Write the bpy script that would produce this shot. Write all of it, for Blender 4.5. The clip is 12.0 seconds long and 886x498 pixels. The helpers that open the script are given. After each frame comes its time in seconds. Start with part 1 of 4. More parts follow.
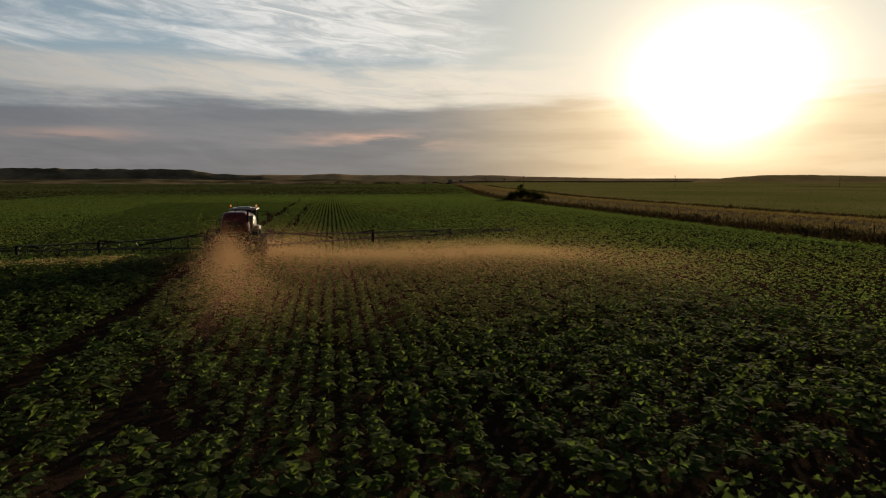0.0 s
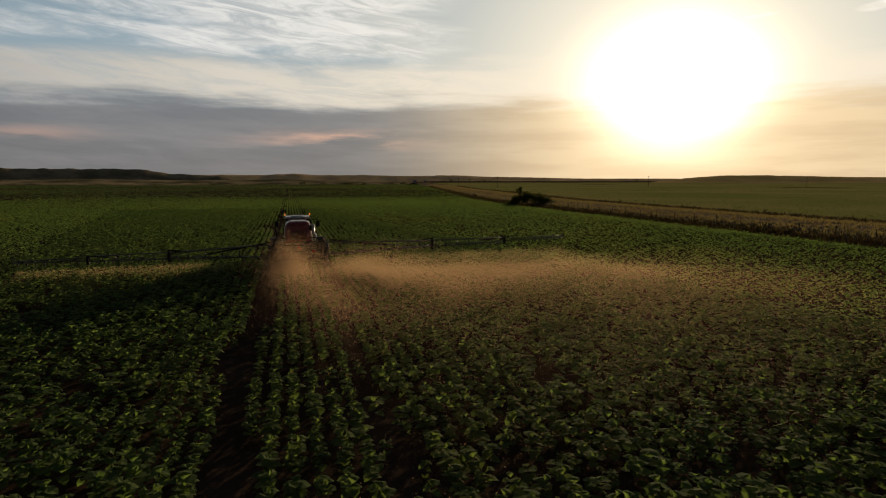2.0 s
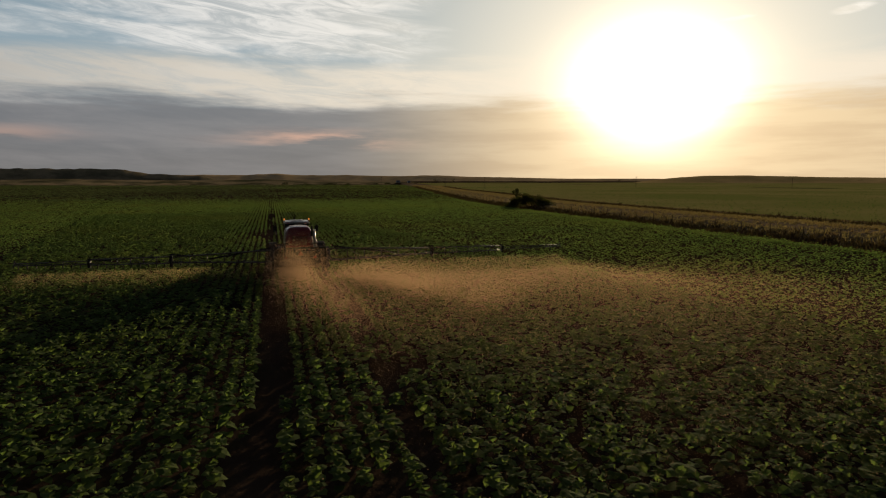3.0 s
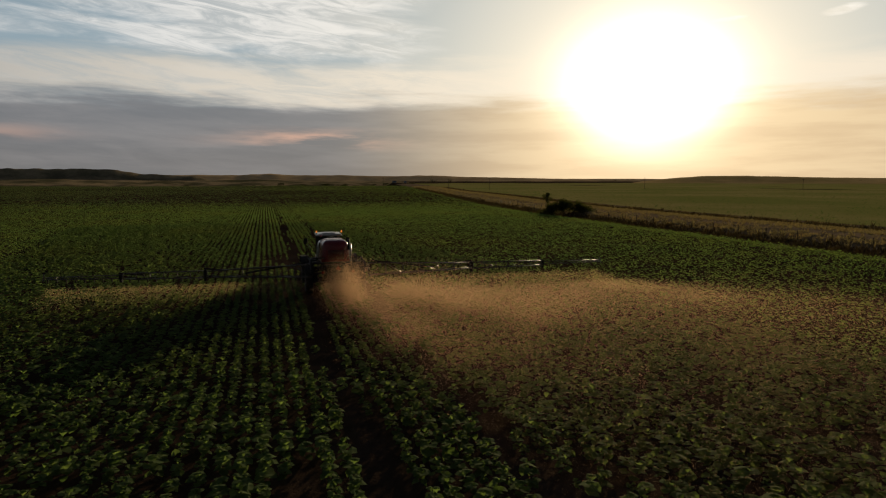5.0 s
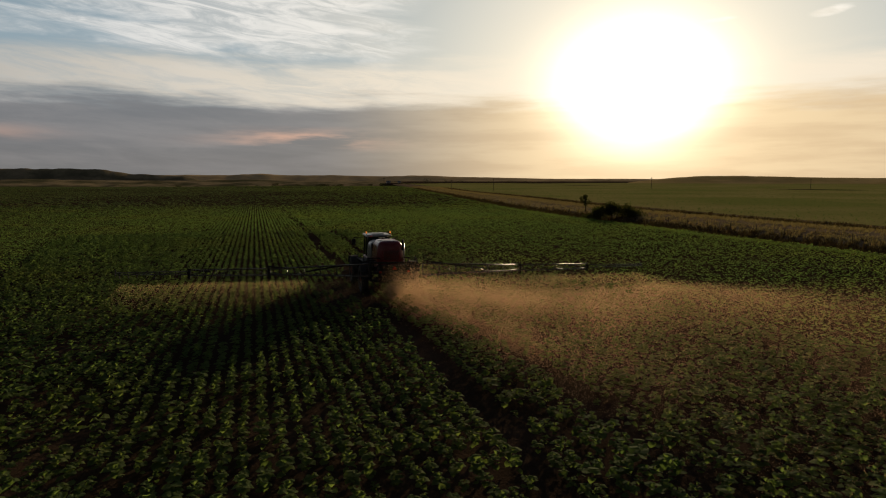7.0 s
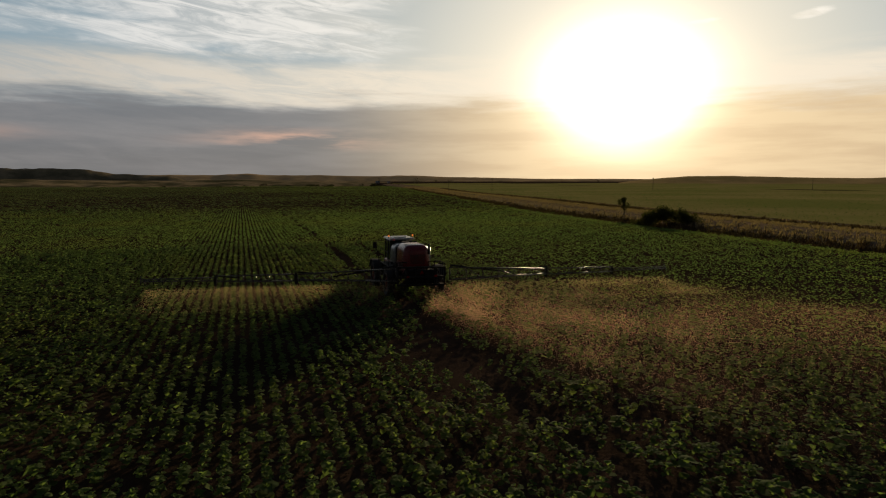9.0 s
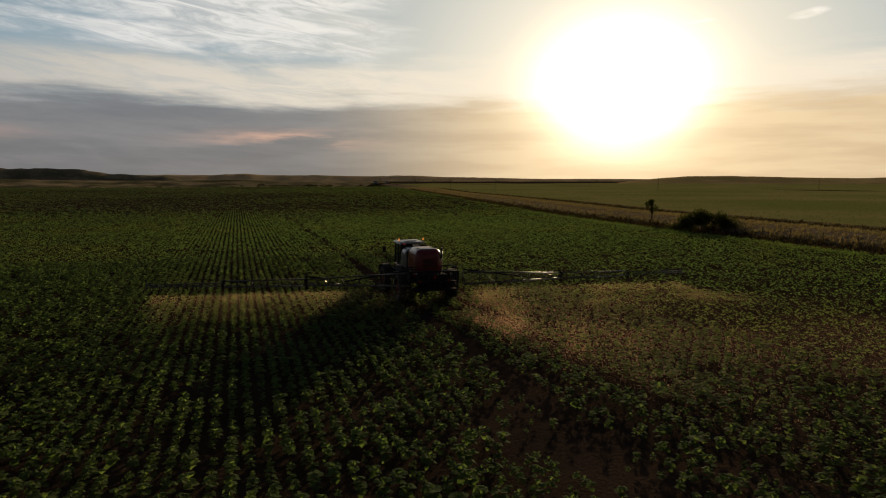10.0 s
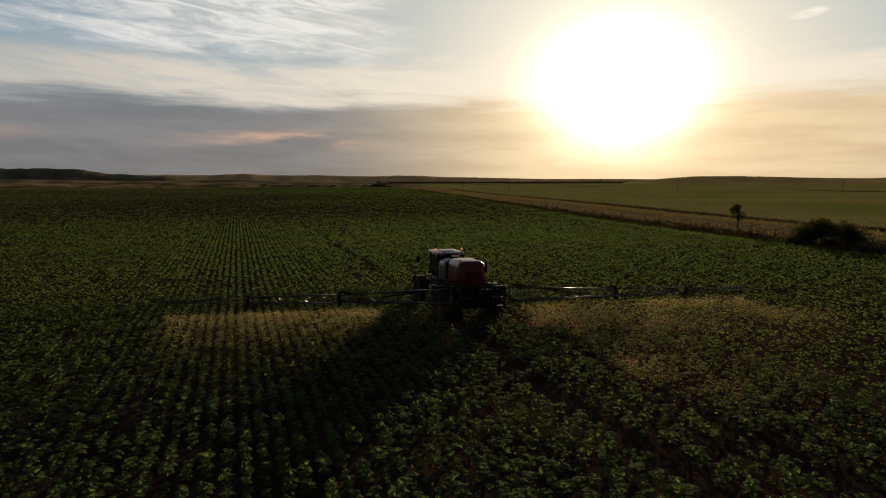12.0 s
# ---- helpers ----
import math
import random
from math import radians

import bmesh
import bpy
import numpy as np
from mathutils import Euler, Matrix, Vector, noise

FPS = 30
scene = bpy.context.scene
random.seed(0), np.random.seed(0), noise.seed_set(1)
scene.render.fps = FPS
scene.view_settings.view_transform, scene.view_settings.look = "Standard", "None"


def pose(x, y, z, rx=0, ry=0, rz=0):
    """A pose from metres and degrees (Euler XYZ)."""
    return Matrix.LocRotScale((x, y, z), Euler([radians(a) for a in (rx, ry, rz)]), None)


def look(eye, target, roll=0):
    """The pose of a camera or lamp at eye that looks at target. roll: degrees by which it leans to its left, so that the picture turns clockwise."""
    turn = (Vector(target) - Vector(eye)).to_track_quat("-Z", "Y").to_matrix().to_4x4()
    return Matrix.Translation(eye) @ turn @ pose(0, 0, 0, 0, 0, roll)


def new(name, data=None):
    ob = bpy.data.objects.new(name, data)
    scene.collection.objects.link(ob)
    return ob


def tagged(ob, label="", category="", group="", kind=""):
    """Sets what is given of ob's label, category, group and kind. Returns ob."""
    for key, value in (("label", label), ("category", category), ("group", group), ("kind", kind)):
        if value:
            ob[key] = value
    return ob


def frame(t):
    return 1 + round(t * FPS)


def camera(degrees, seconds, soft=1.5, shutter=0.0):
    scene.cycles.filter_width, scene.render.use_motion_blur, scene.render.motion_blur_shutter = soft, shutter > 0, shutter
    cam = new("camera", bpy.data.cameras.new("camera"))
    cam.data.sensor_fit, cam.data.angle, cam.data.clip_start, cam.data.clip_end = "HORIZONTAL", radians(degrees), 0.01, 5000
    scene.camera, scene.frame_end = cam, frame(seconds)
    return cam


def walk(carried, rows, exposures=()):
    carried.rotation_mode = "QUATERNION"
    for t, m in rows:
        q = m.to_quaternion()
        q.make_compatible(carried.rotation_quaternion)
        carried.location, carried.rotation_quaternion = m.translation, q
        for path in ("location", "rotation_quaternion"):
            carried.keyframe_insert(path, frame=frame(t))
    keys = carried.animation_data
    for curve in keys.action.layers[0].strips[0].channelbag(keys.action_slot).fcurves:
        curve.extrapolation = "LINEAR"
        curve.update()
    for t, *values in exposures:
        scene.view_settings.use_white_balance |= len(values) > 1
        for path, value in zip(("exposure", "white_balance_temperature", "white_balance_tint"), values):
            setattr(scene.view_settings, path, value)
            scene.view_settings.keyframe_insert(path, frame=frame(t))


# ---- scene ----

cam = camera(70, 12.0, soft=1.15, shutter=0.1)

# seconds, x, y, z, heading to the right of the crop rows in degrees
PATH = [
    (0, 6.44, 0.0, 5.69, 10.01), (0.5, 4.58, 4.1, 5.94, 11.0), (1, 2.63, 8.14, 6.17, 11.97), (1.5, 0.83, 12.06, 6.29, 12.85),
    (2, -0.48, 15.89, 6.37, 13.57), (2.5, -1.28, 19.75, 6.51, 14.38), (3, -1.77, 23.77, 6.74, 15.14), (5, -4.48, 42.17, 7.54, 15.71),
    (5.5, -5.6, 46.38, 7.57, 15.9), (6, -6.71, 50.31, 7.6, 16.13), (6.5, -7.72, 54.18, 7.64, 16.27), (7, -8.85, 58.16, 7.7, 16.51),
    (9, -11.33, 75.66, 7.88, 17.71), (9.5, -11.74, 80.32, 7.96, 17.99), (10, -12.08, 85.11, 8.06, 17.99), (10.5, -12.47, 90.11, 8.16, 17.99),
    (11, -12.84, 95.38, 8.22, 17.99), (11.5, -13.19, 100.67, 8.26, 17.99), (12, -13.5, 105.92, 8.33, 17.99)]
TILT = -6.23
walk(cam, [(t, pose(x, y, z, 90 + TILT, 0, -a)) for t, x, y, z, a in PATH])

# ---------------------------------------------------------------- light
SUN_AZ, SUN_EL = radians(33.3), radians(8.1)
SUN_DIR = Vector((math.sin(SUN_AZ) * math.cos(SUN_EL), math.cos(SUN_AZ) * math.cos(SUN_EL), math.sin(SUN_EL)))
scene.view_settings.exposure = 0.0


class Nodes:
    """Short hand for building node trees."""

    def __init__(self, tree):
        self.tree = tree
        tree.nodes.clear()

    def add(self, kind):
        return self.tree.nodes.new(kind)

    def put(self, value, socket):
        if isinstance(value, bpy.types.NodeSocket):
            self.tree.links.new(value, socket)
        else:
            socket.default_value = value

    def math(self, op, a, b=0.0, c=0.0, clamp=False):
        node = self.add("ShaderNodeMath")
        node.operation, node.use_clamp = op, clamp
        for value, socket in zip((a, b, c), node.inputs):
            self.put(value, socket)
        return node.outputs[0]

    def vmath(self, op, a, b=(0, 0, 0)):
        node = self.add("ShaderNodeVectorMath")
        node.operation = op
        self.put(a, node.inputs[0])
        self.put(b, node.inputs[1])
        return node.outputs["Value"] if op in ("DOT_PRODUCT", "LENGTH") else node.outputs[0]

    def step(self, value, low, high, out0=0.0, out1=1.0):
        node = self.add("ShaderNodeMapRange")
        node.interpolation_type = "SMOOTHSTEP"
        for v, socket in zip((value, low, high, out0, out1), node.inputs):
            self.put(v, socket)
        return node.outputs[0]

    def xyz(self, x, y, z=0.0):
        node = self.add("ShaderNodeCombineXYZ")
        for v, socket in zip((x, y, z), node.inputs):
            self.put(v, socket)
        return node.outputs[0]

    def noise(self, vector, scale, detail=4.0, rough=0.55, distort=0.0):
        node = self.add("ShaderNodeTexNoise")
        self.put(vector, node.inputs["Vector"])
        for name, v in (("Scale", scale), ("Detail", detail), ("Roughness", rough), ("Distortion", distort)):
            self.put(v, node.inputs[name])
        return node.outputs[0]

    def mix(self, fac, a, b, blend="MIX"):
        node = self.add("ShaderNodeMix")
        node.data_type, node.blend_type = "RGBA", blend
        for v, socket in ((fac, node.inputs[0]), (a, node.inputs[6]), (b, node.inputs[7])):
            self.put((*v, 1.0) if isinstance(v, tuple) and len(v) == 3 else v, socket)
        return node.outputs[2]


def make_world():
    world = bpy.data.worlds.new("evening_sky")
    scene.world = world
    world.use_nodes = True
    n = Nodes(world.node_tree)
    way = n.add("ShaderNodeTexCoord").outputs["Generated"]
    sep = n.add("ShaderNodeSeparateXYZ")
    n.put(way, sep.inputs[0])
    x, y, z = sep.outputs
    az = n.math("SUBTRACT", n.math("ARCTAN2", x, y), SUN_AZ)
    el = n.math("ARCSINE", z)
    away = n.math("ARCCOSINE", n.vmath("DOT_PRODUCT", way, tuple(SUN_DIR)))
    sky = n.add("ShaderNodeTexSky")
    sky.sky_type, sky.sun_disc = "NISHITA", False
    sky.sun_elevation, sky.sun_rotation = SUN_EL, SUN_AZ
    sky.air_density, sky.dust_density = 1.0, 1.5
    clear = n.mix(1.0, sky.outputs[0], (0.075, 0.075, 0.075), "MULTIPLY")
    # deep blue between the clouds, paler towards the horizon
    blue = n.mix(n.step(el, 0.12, 0.7), (0.30, 0.40, 0.47), (0.03, 0.05, 0.09))
    blue = n.mix(n.step(away, 0.15, 0.6), (0.50, 0.55, 0.55), blue)
    blue = n.mix(n.step(away, 0.9, 2.2), blue, (0.05, 0.055, 0.075))
    base = n.mix(0.85, clear, blue)
    # high streaks of cirrus
    flat = n.xyz(n.math("MULTIPLY", az, 1.0), n.math("MULTIPLY", el, 4.0), 0.0)
    slant = n.xyz(n.math("MULTIPLY_ADD", el, 2.0, n.math("MULTIPLY", az, 1.3)), n.math("MULTIPLY_ADD", az, 0.45, n.math("MULTIPLY", el, 6.5)), 3.0)
    streak = n.noise(slant, 3.2, 8.0, 0.62, 0.6)
    broad = n.noise(flat, 2.4, 3.0, 0.5, 0.3)
    cover = n.math("ADD", n.math("MULTIPLY", streak, 0.75), n.math("MULTIPLY", broad, 0.45))
    def bump_at(a0, aw, e0, ew, tilt=0.0):
        """A soft spot of cloud round a bearing from the sun and a height."""
        da = n.math("DIVIDE", n.math("SUBTRACT", az, a0), aw)
        de = n.math("DIVIDE", n.math("SUBTRACT", n.math("SUBTRACT", el, e0), n.math("MULTIPLY", n.math("SUBTRACT", az, a0), tilt)), ew)
        return n.math("EXPONENT", n.math("MULTIPLY", n.math("ADD", n.math("MULTIPLY", da, da), n.math("MULTIPLY", de, de)), -1.0))

    cover = n.math("ADD", cover, n.math("MULTIPLY", bump_at(-0.60, 0.24, 0.25, 0.10, -0.1), 0.24))
    cover = n.math("SUBTRACT", cover, n.math("MULTIPLY", bump_at(-0.78, 0.24, 0.172, 0.010), 0.20))
    cover = n.math("SUBTRACT", cover, n.math("MULTIPLY", n.step(n.math("MULTIPLY_ADD", broad, 0.5, n.math("MULTIPLY_ADD", streak, 0.5, az)), 0.0, 0.42), 0.22))
    cover = n.math("ADD", cover, n.math("MULTIPLY", bump_at(0.243, 0.035, 0.218, 0.008, 0.12), 0.42))
    cover = n.math("ADD", cover, n.math("MULTIPLY", bump_at(0.105, 0.035, 0.221, 0.005, 0.05), 0.34))
    cirrus = n.math("MULTIPLY", n.step(cover, 0.55, 0.74), n.step(el, 0.75, 0.3, 0.12, 1.0))
    high = n.mix(n.step(away, 0.2, 0.9), (0.80, 0.75, 0.66), (0.58, 0.58, 0.57))
    fine = n.noise(slant, 9.0, 9.0, 0.66, 0.9)
    high = n.mix(n.step(fine, 0.36, 0.62), n.mix(0.45, high, base), n.mix(0.42, high, (1.0, 0.99, 0.96)))
    col = n.mix(n.math("MULTIPLY", cirrus, 0.92), base, high)
    # pale band above the bank
    wob = n.math("MULTIPLY_ADD", n.noise(n.xyz(n.math("MULTIPLY", az, 1.0), n.math("MULTIPLY", el, 9.0), 7.0), 3.0, 6.0, 0.6), 0.09, -0.045)
    ew = n.math("ADD", el, wob)
    pale = n.math("MULTIPLY", n.step(ew, 0.10, 0.125), n.step(ew, 0.19, 0.15))
    pale = n.math("MULTIPLY", pale, n.step(fine, 0.30, 0.60, 0.55, 0.95))
    col = n.mix(pale, col, n.mix(n.step(away, 0.3, 1.2), (0.80, 0.72, 0.60), (0.42, 0.41, 0.39)))
    # grey bank low over the land
    bank = n.step(ew, 0.132, 0.098)
    grey = n.mix(n.step(el, 0.0, 0.11), (0.158, 0.152, 0.152), (0.168, 0.174, 0.188))
    mottled = n.noise(n.xyz(n.math("MULTIPLY", az, 1.0), n.math("MULTIPLY", el, 8.0), 1.0), 5.0, 5.0, 0.55)
    grey = n.mix(n.step(mottled, 0.35, 0.7, 0.0, 0.22), grey, (0.36, 0.335, 0.33))
    rose = n.math("MULTIPLY", n.math("MULTIPLY", n.step(ew, 0.040, 0.056), n.step(ew, 0.080, 0.060)), n.step(mottled, 0.38, 0.56))
    rose = n.math("MULTIPLY", rose, n.math("ADD", bump_at(-0.50, 0.10, 0.060, 0.016), n.math("MULTIPLY", bump_at(-0.92, 0.07, 0.062, 0.010), 0.35)))
    grey = n.mix(n.math("MULTIPLY", rose, 1.0), grey, (0.72, 0.42, 0.30))
    warm = n.step(az, -0.50, -0.06)
    grey = n.mix(warm, grey, n.mix(n.step(mottled, 0.36, 0.62), (0.62, 0.45, 0.27), (0.74, 0.56, 0.34)))
    grey = n.mix(n.step(away, 1.0, 2.4), grey, (0.09, 0.085, 0.1))
    col = n.mix(n.math("MULTIPLY", bank, 0.93), col, grey)
    # the glare of the low sun in the haze
    wide = n.math("POWER", n.math("DIVIDE", az, 0.087), 2.0)
    high_up = n.math("POWER", n.math("DIVIDE", n.math("SUBTRACT", el, SUN_EL - 0.006), 0.068), 2.0)
    core = n.math("EXPONENT", n.math("MULTIPLY", n.math("ADD", wide, high_up), -1.0))
    halo = n.math("EXPONENT", n.math("MULTIPLY", away, -5.2))
    glow = n.mix(1.0, n.mix(1.0, (1.0, 0.93, 0.72), core, "MULTIPLY"), (3.2, 3.2, 3.2), "MULTIPLY")
    ring = n.mix(1.0, n.mix(1.0, (1.0, 0.74, 0.38), halo, "MULTIPLY"), (0.55, 0.55, 0.55), "MULTIPLY")
    col = n.mix(1.0, n.mix(1.0, col, glow, "ADD"), ring, "ADD")
    col = n.mix(1.0, col, n.step(away, 0.75, 1.9, 1.0, 0.42), "MULTIPLY")
    col = n.mix(n.step(el, -0.02, -0.12), col, (0.05, 0.045, 0.035))
    out = n.add("ShaderNodeBackground")
    n.put(col, out.inputs[0])
    n.put(1.0, out.inputs[1])
    n.put(out.outputs[0], n.add("ShaderNodeOutputWorld").inputs[0])


make_world()
sun = new("sun", bpy.data.lights.new("sun", "SUN"))
sun.data.energy, sun.data.angle, sun.data.color = 4.2, radians(0.9), (1.0, 0.76, 0.45)
sun.matrix_world = look(SUN_DIR * 100, (0, 0, 0))


# ---------------------------------------------------------------- materials
def material(name, rough=0.6, metal=0.0, spec=0.5):
    mat = bpy.data.materials.new(name)
    mat.use_nodes = True
    n = Nodes(mat.node_tree)
    shader = n.add("ShaderNodeBsdfPrincipled")
    shader.inputs["Roughness"].default_value = rough
    shader.inputs["Metallic"].default_value = metal
    shader.inputs["Specular IOR Level"].default_value = spec
    out = n.add("ShaderNodeOutputMaterial")
    n.put(shader.outputs[0], out.inputs[0])
    return mat, n, shader, out


def surface(name, a, b, scale=3.0, rough=0.6, metal=0.0, fine=40.0, bump=0.15, grain=0.25, spec=0.5):
    """Two tones in blotches, finer grain over them, and a little relief."""
    mat, n, shader, out = material(name, rough, metal, spec if rough < 0.9 else 0.0)
    at = n.add("ShaderNodeTexCoord").outputs["Object"]
    col = n.mix(n.step(n.noise(at, scale, 5.0), 0.35, 0.65), a, b)
    tiny = n.noise(at, fine, 3.0)
    col = n.mix(grain, col, n.mix(tiny, (0.0, 0.0, 0.0), (1.0, 1.0, 1.0)), "OVERLAY")
    n.put(col, shader.inputs["Base Color"])
    n.put(n.step(tiny, 0.2, 0.8, max(rough - 0.12, 0.02), min(rough + 0.12, 1.0)), shader.inputs["Roughness"])
    relief = n.add("ShaderNodeBump")
    relief.inputs["Strength"].default_value = bump
    relief.inputs["Distance"].default_value = 0.02
    n.put(tiny, relief.inputs["Height"])
    n.put(relief.outputs[0], shader.inputs["Normal"])
    return mat


def leafy(name, a, b, through_light=0.58, patch=0.05):
    """Leaves that differ one from another and let some light through."""
    mat, n, shader, out = material(name, 0.85, 0.0, 0.02)
    rand = n.add("ShaderNodeNewGeometry").outputs["Random Per Island"]
    at = n.add("ShaderNodeTexCoord").outputs["Object"]
    broad = n.noise(at, patch, 4.0, 0.6)
    col = n.mix(rand, a, b)
    col = n.mix(n.step(broad, 0.42, 0.68, 0.0, 0.3), col, (b[0] * 1.25, b[1] * 0.85, b[2] * 0.7))
    n.put(col, shader.inputs["Base Color"])
    glow = n.add("ShaderNodeBsdfTranslucent")
    n.put(n.mix(1.0, col, (1.35, 1.52, 0.80), "MULTIPLY"), glow.inputs[0])
    both = n.add("ShaderNodeMixShader")
    both.inputs[0].default_value = through_light
    n.put(shader.outputs[0], both.inputs[1])
    n.put(glow.outputs[0], both.inputs[2])
    n.put(both.outputs[0], out.inputs[0])
    return mat


def vapour(name, tint):
    """Fine hanging drops and dust, which glow evenly against the low sun."""
    mat, n, shader, out = material(name, 0.9)
    a, b, both = n.add("ShaderNodeBsdfDiffuse"), n.add("ShaderNodeBsdfTranslucent"), n.add("ShaderNodeMixShader")
    rand = n.add("ShaderNodeNewGeometry").outputs["Random Per Island"]
    tone = n.mix(rand, tuple(0.85 * c for c in tint), tuple(1.15 * c for c in tint))
    both.inputs[0].default_value = 0.8
    for lobe, socket in ((a, both.inputs[1]), (b, both.inputs[2])):
        n.put(tone, lobe.inputs[0])
        n.put(n.xyz(*(-SUN_DIR)), lobe.inputs["Normal"])
        n.put(lobe.outputs[0], socket)
    n.put(both.outputs[0], out.inputs[0])
    return mat


CROP = leafy("crop_leaf", (0.066, 0.102, 0.037), (0.137, 0.180, 0.068))
CROP_FAR = leafy("far_crop_leaf", (0.042, 0.064, 0.022), (0.120, 0.152, 0.054), 0.5)
BUSH_LEAF = leafy("bush_leaf", (0.035, 0.04, 0.015), (0.06, 0.06, 0.022), 0.3, 0.5)
GRASS = leafy("dry_grass", (0.15, 0.112, 0.07), (0.23, 0.17, 0.108), 0.25, 0.2)
WEEDS = leafy("tall_weeds", (0.05, 0.035, 0.022), (0.085, 0.06, 0.036), 0.15, 0.2)
BARK = surface("bark", (0.09, 0.065, 0.045), (0.05, 0.036, 0.026), 4.0, 0.9)
RED = surface("red_paint", (0.17, 0.012, 0.013), (0.12, 0.009, 0.011), 1.5, 0.27, bump=0.03, grain=0.1)
WHITE = surface("white_plastic", (0.34, 0.33, 0.31), (0.25, 0.24, 0.22), 1.5, 0.35, bump=0.03, grain=0.1)
BLACK = surface("black_steel", (0.014, 0.013, 0.012), (0.026, 0.023, 0.02), 3.0, 0.75, 0.0, spec=0.15)
STEEL = surface("boom_steel", (0.085, 0.075, 0.062), (0.05, 0.044, 0.036), 3.0, 0.27, 0.5, bump=0.05)
RUBBER = surface("tyre_rubber", (0.018, 0.017, 0.016), (0.034, 0.029, 0.023), 5.0, 0.85)
GLASS, _n, _s, _o = material("tinted_glass", 0.05)
_s.inputs["Base Color"].default_value = (0.02, 0.025, 0.025, 1)
_s.inputs["Metallic"].default_value = 0.0
AMBER, _n, _s, _o = material("amber_lens", 0.3)
_s.inputs["Base Color"].default_value = (0.8, 0.22, 0.02, 1)
_s.inputs["Emission Color"].default_value = (1.0, 0.3, 0.05, 1)
_s.inputs["Emission Strength"].default_value = 0.6
CHROME, _n, _s, _o = material("bare_metal", 0.18, 1.0)
_s.inputs["Base Color"].default_value = (0.7, 0.68, 0.64, 1)
TAN = surface("dry_hill_grass", (0.08, 0.074, 0.038), (0.27, 0.205, 0.12), 0.009, 0.95, fine=0.06, bump=0.0, grain=0.6)
# far land with the bright haze of distance put into its base colour
PALE = surface("hazed_far_land", (0.40, 0.28, 0.15), (0.55, 0.38, 0.20), 0.003, 0.95, fine=0.02, bump=0.0, grain=0.4)
# darker copy of the white plastic, with the tank's shade in its colour
WHITE_SHADED = surface("shaded_tank_plastic", (0.19, 0.185, 0.175), (0.12, 0.115, 0.11), 1.5, 0.3, bump=0.03, grain=0.1)
# grass colour lifted and warmed to carry the sunlit haze over the rise
RISE = surface("hazed_rise_grass", (0.34, 0.25, 0.10), (0.46, 0.32, 0.14), 0.012, 0.95, fine=0.2, bump=0.0)
DARK_HILL = surface("scrub_slope", (0.11, 0.095, 0.058), (0.27, 0.21, 0.125), 0.012, 0.95, fine=0.2, bump=0.0)
MIST = vapour("spray_drops", (0.40, 0.31, 0.15))
DUST = vapour("dust_grains", (0.48, 0.315, 0.18))
WOOD = surface("grey_pole_wood", (0.11, 0.085, 0.065), (0.07, 0.055, 0.042), 3.0, 0.9)
TAIL, _n, _s, _o = material("red_lens", 0.25)
_s.inputs["Base Color"].default_value = (0.22, 0.012, 0.012, 1)


# ---------------------------------------------------------------- mesh help
def mesh_object(name, verts, faces, mat, smooth=False):
    """An object from numpy arrays: verts (n, 3), faces (m, 3 or 4)."""
    me = bpy.data.meshes.new(name)
    verts, faces = np.asarray(verts, np.float32), np.asarray(faces, np.int32)
    k = faces.shape[1]
    me.vertices.add(len(verts))
    me.vertices.foreach_set("co", verts.ravel())
    me.loops.add(faces.size)
    me.loops.foreach_set("vertex_index", faces.ravel())
    me.polygons.add(len(faces))
    me.polygons.foreach_set("loop_start", np.arange(0, faces.size, k, dtype=np.int32))
    me.polygons.foreach_set("use_smooth", np.full(len(faces), smooth))
    me.update(calc_edges=True)
    me.materials.append(mat)
    return new(name, me)


def part(name, bm, mat, parent, label="", smooth=False):
    me = bpy.data.meshes.new(name)
    for f in bm.faces:
        f.smooth = smooth
    bm.to_mesh(me)
    bm.free()
    me.materials.append(mat)
    ob = new(name, me)
    ob.parent = parent
    return tagged(ob, label)


def box(x0, x1, y0, y1, z0, z1, bevel=0.02, segments=2, bm=None):
    bm2 = bmesh.new()
    bmesh.ops.create_cube(bm2, size=1.0)
    for v in bm2.verts:
        v.co = ((x0 + x1) / 2 + v.co.x * (x1 - x0), (y0 + y1) / 2 + v.co.y * (y1 - y0), (z0 + z1) / 2 + v.co.z * (z1 - z0))
    if bevel:
        bmesh.ops.bevel(bm2, geom=bm2.edges[:], offset=bevel, segments=segments, affect="EDGES", profile=0.5)
    return merged(bm, bm2)


def merged(bm, other):
    if bm is None:
        return other
    keep = bpy.data.meshes.new("scratch")
    other.to_mesh(keep)
    other.free()
    bm.from_mesh(keep)
    bpy.data.meshes.remove(keep)
    return bm


def bar(a, b, r=0.03, sides=6, bm=None, r2=None):
    """A round bar from a to b."""
    a, b = Vector(a), Vector(b)
    bm2 = bmesh.new()
    bmesh.ops.create_cone(bm2, cap_ends=True, segments=sides, radius1=r, radius2=r if r2 is None else r2, depth=(b - a).length)
    bm2.transform(Matrix.Translation((a + b) / 2) @ (b - a).to_track_quat("Z", "Y").to_matrix().to_4x4())
    return merged(bm, bm2)


